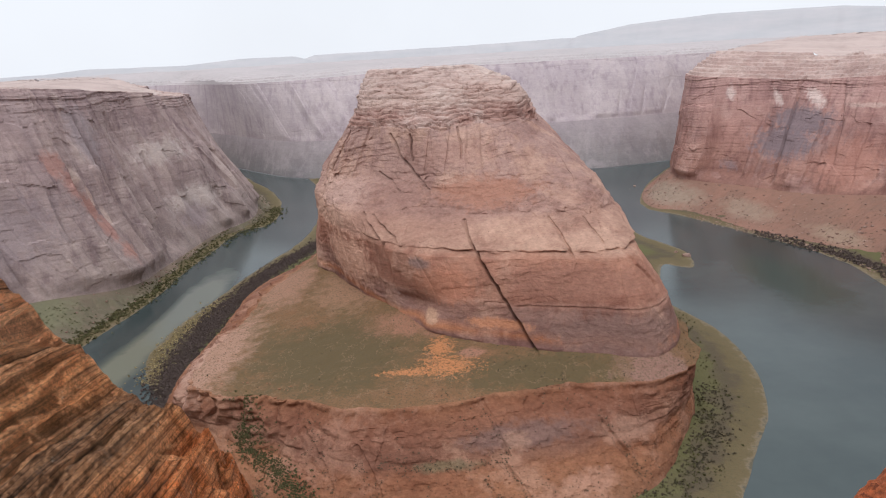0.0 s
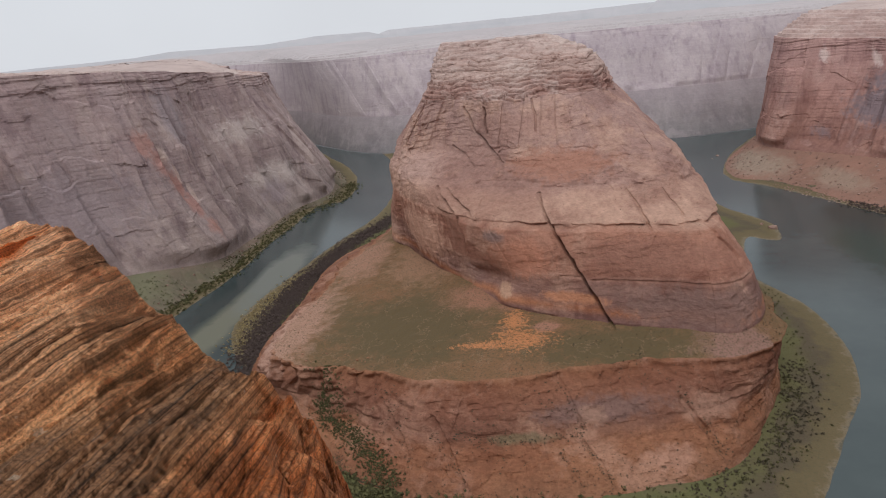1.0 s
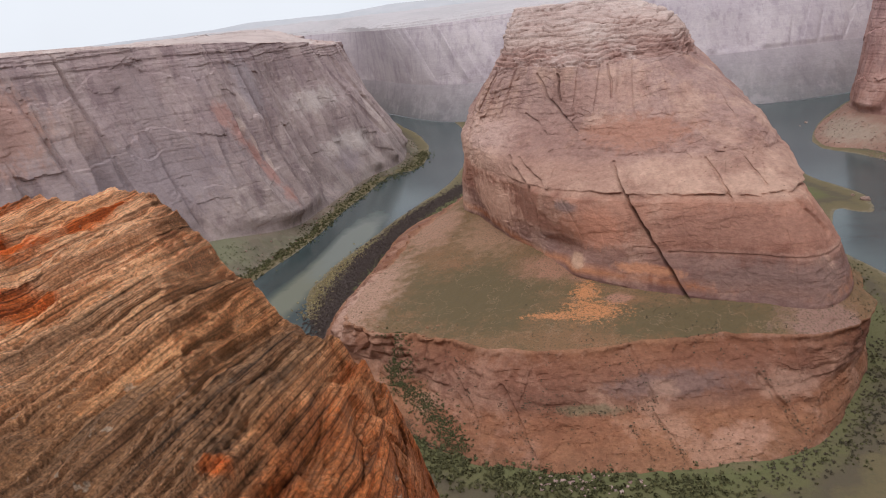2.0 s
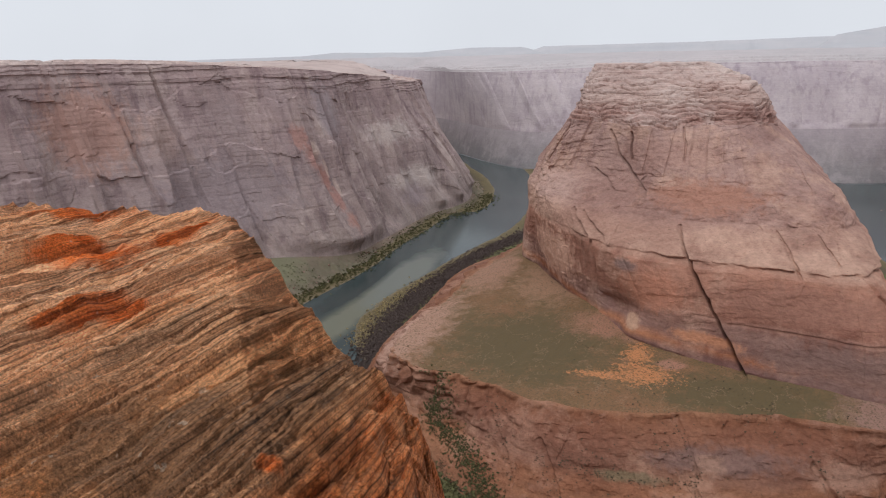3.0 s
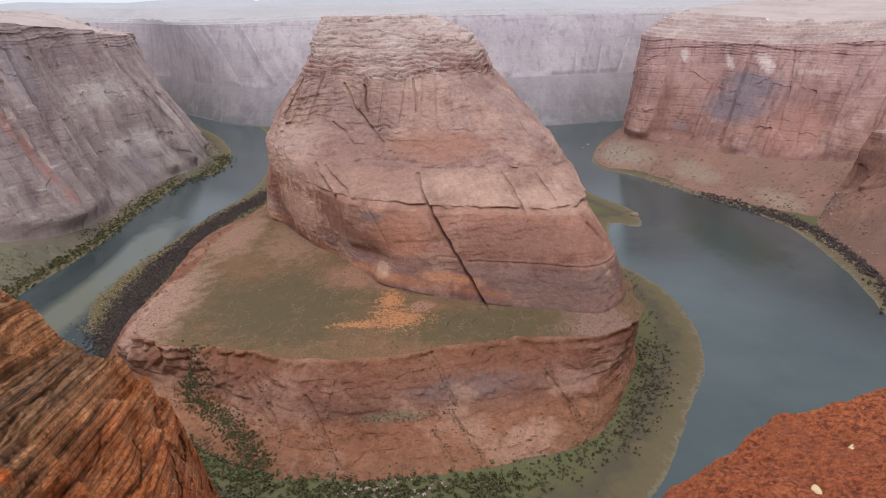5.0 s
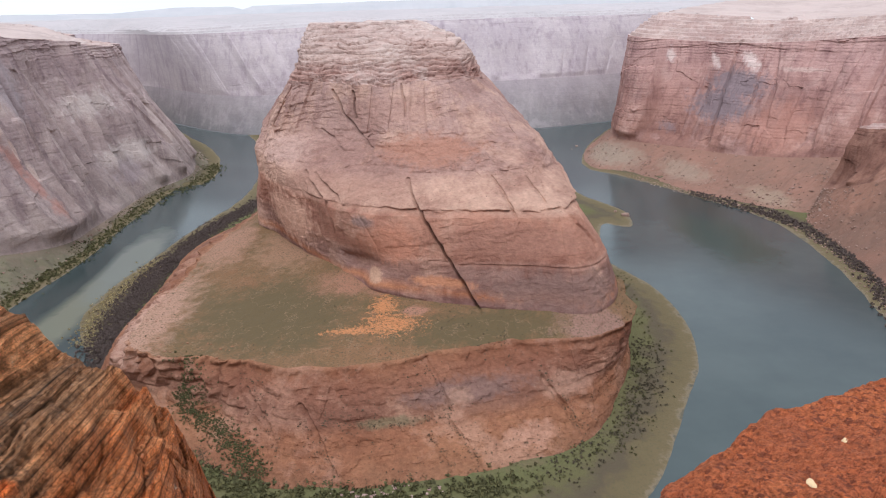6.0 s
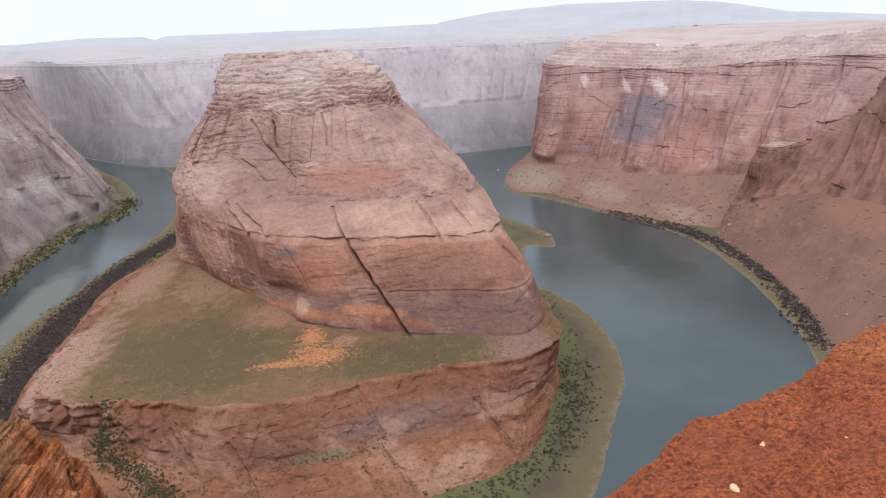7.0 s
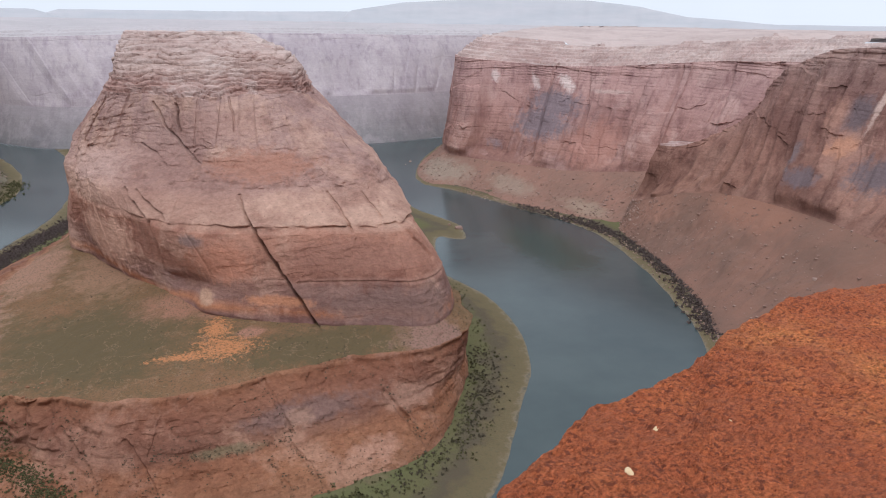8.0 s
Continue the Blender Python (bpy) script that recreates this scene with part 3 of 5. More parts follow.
def ledge_material():
    mat, n, l, bsdf = material("banded_orange_sandstone")
    beds = bed_node(n, l, 14.0, 0.5)
    blot = noise_node(n, l, 3.0, (1, 1, 1), 7, 0.7)
    grain = noise_node(n, l, 150, (1, 1, 1), 5, 0.75)
    course = bed_height(n, l, 0.07)
    col = ramp_node(n, l, course, [(0.0, (0.50, 0.15, 0.042)), (0.16, (0.55, 0.185, 0.058)), (0.205, (0.68, 0.32, 0.14)), (0.235, (0.42, 0.20, 0.09)), (0.255, (0.28, 0.14, 0.07)), (0.30, (0.32, 0.16, 0.08)), (0.335, (0.62, 0.28, 0.115)), (0.42, (0.66, 0.325, 0.15)), (0.58, (0.78, 0.425, 0.23)), (1.0, (0.82, 0.45, 0.25))])
    col = mix_node(n, l, 0.6, col, ramp_node(n, l, beds, [(0.28, (0.66, 0.58, 0.54)), (0.45, (1.0, 0.96, 0.93)), (0.55, grey(1.05)), (0.66, (1.18, 1.22, 1.3)), (0.78, (0.85, 0.72, 0.62))]), "MULTIPLY")
    col = mix_node(n, l, ramp_node(n, l, blot, [(0.48, grey(0)), (0.62, grey(0.4))]), col, (0.74, 0.40, 0.20))
    warm = noise_node(n, l, 2.3, (1, 1, 1), 6, 0.7, (3, 1, 0))
    col = mix_node(n, l, ramp_node(n, l, warm, [(0.52, grey(0)), (0.66, grey(0.5))]), col, (0.70, 0.27, 0.085))
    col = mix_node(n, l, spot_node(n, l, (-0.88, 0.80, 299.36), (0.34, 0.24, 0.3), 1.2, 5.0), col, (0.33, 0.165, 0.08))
    for centre, radius in (((-1.95, 2.30, 299.36), (0.09, 0.30, 0.3)), ((-2.15, 1.95, 299.35), (0.26, 0.22, 0.3)), ((-1.52, 1.41, 299.37), (0.14, 0.12, 0.2)), ((-1.58, 1.28, 299.38), (0.12, 0.10, 0.2)), ((-0.575, 0.76, 299.42), (0.03, 0.025, 0.1)), ((-2.9, 2.6, 299.3), (0.35, 0.18, 0.4))):
        col = mix_node(n, l, spot_node(n, l, centre, radius, 0.9, 7.0), col, (0.70, 0.18, 0.04))
    lichen = ramp_node(n, l, bed_node(n, l, 7.0, 2.2), [(0.58, grey(0)), (0.68, grey(0.4))])
    col = mix_node(n, l, lichen, col, (0.24, 0.135, 0.075))
    speck = ramp_node(n, l, noise_node(n, l, 24.0, (1, 1, 1), 3, 0.6, (1, 2, 0)), [(0.68, grey(0)), (0.72, grey(0.6))])
    col = mix_node(n, l, speck, col, (0.62, 0.50, 0.38))
    patch = noise_node(n, l, 2.6, (1, 1, 1), 5, 0.6, (2, 1, 0))
    rises = []
    for per_metre, waver, shift, low, high in ((15.0, 0.05, 0.3, 0.15, 0.6), (38.0, 0.04, 1.1, 0.25, 0.85), (92.0, 0.03, 2.3, 0.25, 0.8)):
        up, chance = bed_lines(n, l, per_metre, waver, shift)
        col = mix_node(n, l, 0.8, col, ramp_node(n, l, chance, [(0.0, (0.77, 0.72, 0.69)), (0.5, grey(0.99)), (1.0, (1.23, 1.21, 1.17))]), "MULTIPLY")
        # shade of the crevice at each bed's foot, painted into the colour
        gap_shade = ramp_node(n, l, up, [(0.0, grey(0.22)), (0.07, grey(0.30)), (0.17, grey(1.0)), (0.75, grey(1.08)), (0.97, grey(0.9)), (1.0, grey(0.3))])
        col = mix_node(n, l, ramp_node(n, l, patch, [(0.38, grey(low)), (0.6, grey(high))]), col, gap_shade, "MULTIPLY")
        rises.append(up)
    col = mix_node(n, l, 0.95, col, ramp_node(n, l, grain, [(0.32, grey(0.35)), (0.5, grey(1.0)), (0.68, grey(1.7))]), "MULTIPLY")
    l.new(col, bsdf.inputs["Base Color"])
    bsdf.inputs["Roughness"].default_value = 0.9
    bsdf.inputs["Specular IOR Level"].default_value = 0.25
    coarse = noise_node(n, l, 38, (1, 1, 1), 6, 0.75)
    col = mix_node(n, l, 0.3, col, ramp_node(n, l, coarse, [(0.34, grey(0.5)), (0.5, grey(1.0)), (0.66, grey(1.45))]), "MULTIPLY")
    l.new(col, bsdf.inputs["Base Color"])
    nrm = bump_node(n, l, rises[0], 0.5, 0.02)
    nrm = bump_node(n, l, rises[1], 0.5, 0.01, nrm)
    nrm = bump_node(n, l, coarse, 0.8, 0.02, nrm)
    l.new(bump_node(n, l, grain, 1.0, 0.01, nrm), bsdf.inputs["Normal"])
    return mat


def slab_material():
    mat, n, l, bsdf = material("crusty_red_sandstone")
    big = noise_node(n, l, 0.8, (1, 1, 1), 6, 0.65)
    mid = noise_node(n, l, 11, (0.7, 1, 1), 7, 0.7)
    grain = noise_node(n, l, 38, (0.85, 1, 1), 5, 0.7)
    col = ramp_node(n, l, big, [(0.3, (0.37, 0.094, 0.036)), (0.5, (0.45, 0.128, 0.047)), (0.7, (0.60, 0.215, 0.070))])
    col = mix_node(n, l, ramp_node(n, l, mid, [(0.46, grey(0)), (0.66, grey(0.45))]), col, (0.38, 0.10, 0.045))
    col = mix_node(n, l, 0.9, col, ramp_node(n, l, grain, [(0.32, grey(0.30)), (0.5, grey(1.0)), (0.68, grey(1.6))]), "MULTIPLY")
    pits = noise_node(n, l, 24, (0.75, 1, 1), 3, 0.55)
    col = mix_node(n, l, ramp_node(n, l, pits, [(0.57, grey(0)), (0.62, grey(0.8))]), col, (0.16, 0.042, 0.022))
    crust = noise_node(n, l, 2.2, (0.6, 1, 1), 6, 0.7, (0, 0, 0.5))
    col = mix_node(n, l, ramp_node(n, l, crust, [(0.46, grey(0)), (0.6, grey(0.35))]), col, (0.34, 0.105, 0.052))
    l.new(col, bsdf.inputs["Base Color"])
    bsdf.inputs["Roughness"].default_value = 0.92
    bsdf.inputs["Specular IOR Level"].default_value = 0.25
    nrm = bump_node(n, l, mid, 0.9, 0.05)
    nrm = bump_node(n, l, pits, 0.8, 0.03, nrm)
    l.new(bump_node(n, l, grain, 1.0, 0.025, nrm), bsdf.inputs["Normal"])
    return mat


def chip_material():
    mat, n, l, bsdf = material("pale_chip")
    grain = noise_node(n, l, 60, (1, 1, 1), 5, 0.7)
    l.new(ramp_node(n, l, grain, [(0.3, (0.56, 0.38, 0.20)), (0.7, (0.74, 0.56, 0.34))]), bsdf.inputs["Base Color"])
    bsdf.inputs["Roughness"].default_value = 0.9
    return mat


M_LEDGE = ledge_material()
M_SLAB = slab_material()
M_CHIP = chip_material()

# ---------------------------------------------------------------- river, banks and ground
INNER = [(-266, 562), (-341, 670), (-344, 762), (-328, 855), (-307, 999), (-258, 1189), (-285, 1480), (-353, 1763), (-560, 2200), (-700, 2600),
         (900, 2600), (560, 2250), (380, 1950), (300, 1720), (290, 1540), (262, 1330), (291, 1095), (320, 1038), (335, 987), (324, 911), (302, 918), (286, 945), (262, 870), (240, 810),
         (249, 775), (271, 716), (279, 616), (256, 533), (215, 463), (158, 365), (105, 322), (20, 308), (-110, 325), (-210, 385), (-258, 470)]
OUTER = [(-760, 2600), (-716, 2187), (-511, 1784), (-451, 1690), (-367, 1474), (-353, 1292), (-404, 1275), (-407, 1218), (-416, 1016), (-411, 878), (-433, 739),
         (-440, 600), (-400, 430), (-300, 300), (-150, 215), (20, 190), (180, 230), (330, 360), (433, 511), (466, 596), (513, 773),
         (521, 936), (466, 1061), (399, 1213), (345, 1290), (385, 1430), (440, 1560), (640, 1900), (1000, 2600)]


def rounded(line, rounds, closed):
    """The line with its corners cut, rounds times over."""
    for _ in range(rounds):
        ends = line[1:] + line[:1] if closed else line[1:]
        cut = [p for (x1, y1), (x2, y2) in zip(line, ends) for p in ((0.75 * x1 + 0.25 * x2, 0.75 * y1 + 0.25 * y2), (0.25 * x1 + 0.75 * x2, 0.25 * y1 + 0.75 * y2))]
        line = cut if closed else [line[0]] + cut + [line[-1]]
    return line


INNER, OUTER = rounded(INNER, 2, True), rounded(OUTER, 1, False)


def inside(poly, x, y):
    r = np.zeros(x.shape, bool)
    for (x1, y1), (x2, y2) in zip(poly, poly[1:] + poly[:1]):
        cross = ((y1 > y) != (y2 > y))
        r ^= cross & (x < (x2 - x1) * (y - y1) / (y2 - y1 + 1e-9) + x1)
    return r


def edge_distance(poly, x, y, closed=True):
    d = np.full(x.shape, 1e9)
    pairs = list(zip(poly, poly[1:] + poly[:1])) if closed else list(zip(poly, poly[1:]))
    for (x1, y1), (x2, y2) in pairs:
        dx, dy = x2 - x1, y2 - y1
        t = np.clip(((x - x1) * dx + (y - y1) * dy) / (dx * dx + dy * dy), 0, 1)
        d = np.minimum(d, np.hypot(x - x1 - t * dx, y - y1 - t * dy))
    return d


def bank_height(x, y):
    """Ground height in the canyon: below zero under the river, rising gently from both shores."""
    wob = 5 * fbm(vec(x * 0.013, y * 0.013, 0), 3, 5)
    land_in = inside(INNER, x, y)
    land_out = ~inside(OUTER, x, y)
    d_in = edge_distance(INNER, x, y)
    d_out = edge_distance(OUTER, x, y, False)
    s = np.where(land_in, d_in, np.where(land_out, d_out, -np.minimum(d_in, d_out))) + wob * 0.5
    h = np.where(s > 0, np.minimum(0.09 * s, 7.0) + 0.6 * smooth(2, 25, s) * fbm(vec(x * 0.05, y * 0.05, 1), 3, 9), np.maximum(0.09 * s, -3.0))
    return h, s


gx, gy = np.meshgrid(np.interp(np.linspace(0, 1, 480), [0, 0.12, 0.9, 1], [-1150, -520, 600, 1150]), np.interp(np.linspace(0, 1, 500), [0, 0.08, 0.75, 1], [100, 330, 1300, 2550]))
gh, _ = bank_height(gx, gy)
canyon_floor = grid_object("ground", vec(gx, gy, gh), M_FLOOR)
tagged(canyon_floor, "sandy canyon floor with green and straw-coloured scrub along the river", "ground", kind="structure")
wx, wy = np.meshgrid(np.linspace(-1140, 1140, 20), np.linspace(110, 2540, 20))
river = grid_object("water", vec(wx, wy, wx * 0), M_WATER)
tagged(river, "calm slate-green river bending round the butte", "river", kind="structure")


# ---------------------------------------------------------------- the butte
# Contours: height, then plan points from the right flank over the front and the left flank to the back.
LOWER = [
    (3, (206, 620), (162, 470), (100, 398), (5, 376), (-85, 383), (-165, 428), (-268, 545), (-276, 750), (-264, 900), (-120, 1080), (170, 960)),
    (20, (203, 615), (160, 482), (90, 425), (5, 412), (-80, 413), (-150, 455), (-255, 540), (-264, 745), (-252, 895), (-115, 1070), (167, 950)),
    (57, (197, 600), (165, 488), (74, 480), (0, 460), (-74, 454), (-126, 473), (-214, 508), (-212, 640), (-196, 790), (-110, 1040), (162, 930)),
    (67, (183, 592), (155, 500), (100, 508), (30, 532), (-20, 562), (-58, 608), (-98, 675), (-137, 748), (-165, 815), (-90, 1010), (152, 900)),
]
MIDDLE = [
    (100, (175, 604), (152, 520), (98, 526), (30, 546), (-18, 568), (-60, 607), (-110, 680), (-141, 747), (-163, 820), (-88, 1000), (146, 890)),
    (133, (157, 634), (143, 554), (95, 546), (22, 562), (-34, 580), (-66, 612), (-121, 693), (-143, 743), (-155, 812), (-85, 980), (132, 880)),
    (154, (152, 670), (132, 604), (89, 606), (10, 616), (-40, 634), (-85, 662), (-127, 706), (-145, 754), (-155, 814), (-80, 950), (126, 860)),
    (181, (134, 692), (120, 645), (65, 650), (10, 660), (-33, 685), (-82, 714), (-136, 752), (-142, 793), (-146, 835), (-70, 930), (116, 830)),
]
UPPER = [
    (231, (92, 770), (80, 735), (52, 697), (12, 704), (-31, 700), (-70, 725), (-107, 747), (-110, 785), (-106, 830), (-55, 900), (80, 830)),
    (252, (84, 790), (79, 752), (48, 722), (12, 728), (-20, 722), (-62, 738), (-96, 758), (-100, 795), (-100, 840), (-45, 905), (68, 840)),
    (269, (66, 800), (68, 775), (45, 762), (10, 766), (-25, 762), (-64, 774), (-94, 790), (-98, 820), (-96, 852), (-40, 905), (52, 848)),
    (285, (30, 852), (32, 836), (20, 822), (0, 815), (-30, 818), (-62, 822), (-90, 832), (-94, 852), (-90, 880), (-20, 905), (22, 882)),
]
# joints in the front face: plan x and height along each, depth and half width in metres
JOINTS = [
    (((7, 153), (14, 139), (26, 119), (41, 95), (58, 66)), 6.5, 1.6),
    (((82, 154), (88, 146), (94, 134)), 5.0, 1.2),
    (((112, 154), (121, 141)), 3.5, 1.0),
    (((-89, 153), (-69, 138), (-60, 111), (-58, 92)), 7.0, 1.7),
    (((-78, 153), (-52, 139)), 5.0, 1.4),
    (((138, 134), (152, 118), (160, 108)), 3.0, 1.0),
    (((-63, 223), (-51, 198), (-38, 184), (-24, 170)), 4.5, 1.2),
    (((-42, 223), (-41, 198)), 4.0, 1.0),
    (((-75, 186), (-53, 170)), 3.0, 1.0),
    (((5, 228), (8, 214), (8, 200)), 2.5, 1.0),
    (((-116, 43), (-93, 16)), 2.5, 1.4),
    (((-78, 38), (-52, 10)), 2.5, 1.4),
    (((11, 19), (25, 9)), 2.0, 1.2),
    (((27, 25), (44, 9)), 2.0, 1.2),
    (((99, 37), (122, 9)), 3.5, 1.5),
    (((13, 54), (28, 31)), 2.0, 1.2),
]


def ring(points, counts):
    """Closed smooth outline through the plan points, counts samples in each stretch."""
    p = np.asarray(points, float)
    m = len(p)
    out = []
    for i in range(m):
        t = np.linspace(0, 1, counts[i], endpoint=False)[:, None]
        p0, p1, p2, p3 = p[i - 1], p[i], p[(i + 1) % m], p[(i + 2) % m]
        out.append(0.5 * (2 * p1 + (p2 - p0) * t + (2 * p0 - 5 * p1 + 4 * p2 - p3) * t ** 2 + (3 * p1 - p0 - 3 * p2 + p3) * t ** 3))
    return np.concatenate(out)


def panels(s, width, seed):
    """Broken flat panels along s, with sharp steps between them: -1 to 1."""
    v = s / width
    i = np.floor(v).astype(np.int64)
    f = v - i
    z0 = np.zeros_like(i)
    a = hash3(i, z0, z0, seed) / 32768.0 - 1
    b = hash3(i + 1, z0, z0, seed) / 32768.0 - 1
    k = hash3(i, z0 + 1, z0, seed) / 32768.0 - 1
    return a + (b - a) * smooth(0.82, 1.0, f) + k * (f - 0.45)


def blocks(u, z, width, height, seed):
    """Spalled blocks of the face: one even set-back for each upright cell, -1 to 1."""
    i = np.floor(u / width).astype(np.int64)
    k0 = np.zeros_like(i)
    j = np.floor(z / height + hash3(i, k0, k0, seed) / 65536.0).astype(np.int64)
    return hash3(i, j, k0, seed + 1) / 32768.0 - 1


def ledges(z, height, seed, x, y):
    """Stepped profile of bedded rock: each bed bulges and is undercut at its foot."""
    v = z / height + 0.7 * perlin(vec(x * 0.006, y * 0.006, z * 0.004), seed) + 0.12 * perlin(vec(x * 0.04, y * 0.04, z * 0.02), seed + 1)
    i = np.floor(v).astype(np.int64)
    f = v - i
    w = hash3(i, 0 * i, 0 * i, seed) / 65536.0
    return (0.3 + w) * (smooth(0.0, 0.18, f) * (1 - 0.75 * smooth(0.35, 1.0, f)) - 0.4)


def seam(x, z, line, half):
    """How near each point lies to a joint line in the face: 1 on it, 0 beyond."""
    d = np.full(x.shape, 1e9)
    for (x1, z1), (x2, z2) in zip(line, line[1:]):
        dx, dz = x2 - x1, z2 - z1
        t = np.clip(((x - x1) * dx + (z - z1) * dz) / (dx * dx + dz * dz), 0, 1)
        d = np.minimum(d, np.hypot(x - x1 - t * dx, z - z1 - t * dz))
    return 1 - smooth(0.2, 1.0, d / half)


def outward_of(g, closed):
    """Level direction pointing out of the rock at each grid point."""
    if closed:
        along = np.roll(g, -1, 1) - np.roll(g, 1, 1)
    else:
        along = np.gradient(g, axis=1)
    o = np.stack([-along[..., 1], along[..., 0], 0 * along[..., 0]], -1)
    o /= np.linalg.norm(o, axis=-1, keepdims=True) + 1e-9
    return o


def build_butte():
    base = thing("sandstone_butte", "huge layered orange sandstone butte rising inside the river bend", "butte")
    levels = LOWER + MIDDLE + UPPER
    counts = [80, 110, 150, 150, 130, 110, 80, 40, 24, 24, 36]
    heights = [lv[0] for lv in levels]
    rings = np.array([np.column_stack([ring(lv[1:], counts), np.full(sum(counts), lv[0])]) for lv in levels])
    per = [24, 44, 30, 40, 44, 34, 42, 60, 34, 44, 40]
    rows, cut = [], [0]
    for i, c in enumerate(per):
        t = np.linspace(0, 1, c, endpoint=False)[:, None, None]
        p0, p1, p2, p3 = rings[max(i - 1, 0)], rings[i], rings[i + 1], rings[min(i + 2, len(rings) - 1)]
        line = p1[None] * (1 - t) + p2[None] * t
        curve = 0.5 * (2 * p1 + (p2 - p0) * t + (2 * p0 - 5 * p1 + 4 * p2 - p3) * t ** 2 + (3 * p1 - p0 - 3 * p2 + p3) * t ** 3)
        k = 0.4 if i >= 4 else 0.0
        rows.append(line * (1 - k) + curve * k)
        cut.append(cut[-1] + c)
    g = np.concatenate(rows + [rings[-1][None]])
    out = outward_of(g, True)
    x, y, z = g[..., 0].copy(), g[..., 1].copy(), g[..., 2].copy()
    flat = np.interp(z, [0, 20, 50, 57, 66, 69, 284, 286], [0.7, 0.7, 0.9, 0.35, 0.25, 1, 1, 1])
    s = np.cumsum(np.linalg.norm(np.diff(g[150], axis=0, prepend=g[150][:1]), axis=-1))[None] + 0 * x
    big = fbm(vec(x * 0.014, y * 0.014, z * 0.010), 4, 25)
    mid = fbm(vec(x * 0.05, y * 0.05, z * 0.07), 4, 29)
    massive = np.interp(z, [0, 60, 70, 130, 136, 150, 178, 186, 226, 234, 290], [0.22, 0.22, 0.08, 0.08, 0.08, 0.15, 0.35, 0.2, 0.3, 0.8, 0.7])
    cliffy = np.interp(z, [0, 28, 34, 54, 60, 70, 130, 140, 150, 180, 188, 226, 236], [0.2, 0.4, 0.8, 0.6, 0.1, 0.25, 0.3, 0.25, 0.2, 0.3, 0.9, 0.9, 0.4])
    lump = ridged(vec(x * 0.022, y * 0.022, z * 0.03), 3, 61) - 0.9
    hump = np.abs(fbm(vec(x * 0.035, y * 0.035, z * 0.055), 3, 67))
    rough = np.interp(z, [0, 60, 68, 128, 140, 152, 160, 180, 190, 228, 240], [0.7, 0.7, 0.25, 0.3, 0.35, 0.5, 1.2, 1.0, 0.5, 0.5, 0.8])
    push = flat * (2.6 * big + rough * (1.0 * mid + 1.6 * lump + 2.2 * hump) + massive * (1.5 * ledges(z + 4 * mid + 5 * big, 9.0, 41, x, y) + 1.0 * ledges(z + 3 * mid, 3.7, 45, x, y)))
    push += flat * cliffy * (2.2 * panels(s + 0.12 * z + 6 * big, 24.0, 3) + 0.5 * panels(s - 0.10 * z + 3 * mid, 9.0, 5))
    bias = np.convolve(np.pad(push.mean(1), 40, "edge"), np.full(81, 1 / 81), "valid")
    push -= bias[:, None]
    front = y < 780
    patchy = smooth(-0.15, 0.25, perlin(vec(x * 0.018, y * 0.018, z * 0.03), 151))
    patchy2 = smooth(-0.2, 0.2, perlin(vec(x * 0.03, y * 0.03, z * 0.04), 153))
    broken = np.interp(z, [0, 30, 56, 60, 66, 72, 128, 138, 152, 158, 184, 230, 240], [0.7, 0.9, 0.7, 0, 0, 0.35, 0.45, 0.6, 0.6, 1.2, 0.8, 0.4, 0.8])
    push += broken * patchy * (1.0 * blocks(s + 0.6 * z + 5 * mid, z + 0.22 * s + 4 * mid, 17.0, 6.5, 155) + 1.1 * ledges(z + 0.12 * s + 2 * mid, 6.0, 157, x, y))
    push += broken * patchy2 * (0.55 * blocks(s - 0.5 * z + 3 * mid, z - 0.12 * s + 3 * mid, 7.5, 3.2, 159))
    for line, depth, half in JOINTS:
        push -= front * depth * seam(x + 1.2 * mid, z + 0.6 * mid, line, half * 1.6)
    for line, step, reach in ((JOINTS[0][0], 5.0, 34.0), (JOINTS[3][0], 3.0, 18.0), (JOINTS[4][0], 2.0, 10.0), (JOINTS[1][0], 1.6, 12.0)):
        ln = np.asarray(line, float)           # the block above each joint stands proud and overhangs it
        side = x + 1.2 * mid - np.interp(-z, -ln[:, 1], ln[:, 0])
        ends = smooth(ln[-1, 1] - 2, ln[-1, 1] + 3, z) * (1 - smooth(ln[0, 1] - 3, ln[0, 1] + 1, z))
        push += front * ends * step * smooth(-0.9, 0.9, side) * np.exp(-np.maximum(side, 0) / reach)
    slab = smooth(136.5, 138.5, z + mid) * (1 - smooth(151, 156, z + 2 * mid))
    push += front * slab * (2.6 + 2.0 * panels(s + 0.9 * z + 4 * big, 34.0, 71)) * smooth(-120, -60, x)
    push -= front * 1.6 * np.exp(-((z + 2 * mid - 157) / 1.6) ** 2) * smooth(-40, 40, x)
    push -= front * 1.2 * np.exp(-((z + 4 * mid - 185) / 1.5) ** 2) * smooth(0.2, -0.2, big)
    push += 13.0 * np.abs(fbm(vec(x * 0.04, y * 0.045, z * 0.04), 3, 73)) * smooth(25, 45, z) * (1 - smooth(56, 58, z)) * smooth(-60, -160, x)           # the pale band bulges
    push -= front * 3.2 * np.exp(-((z + 2 * mid - 136) / 1.2) ** 2) * (0.1 + 0.9 * smooth(-30, 24, x))                                # undercut bed below it
    push -= 1.2 * np.exp(-((z - 98) / 0.9) ** 2) * (x > 20)
    push -= 7.0 * np.exp(-(((x + 38) / 17) ** 2 + ((z - 88) / 12) ** 2)) * front            # the alcove
    push += 5.5 * np.exp(-(np.clip((x + 25) / 9.0, -9, 9) ** 2 + ((z - 74) / 9) ** 2)) * front   # the dome in it
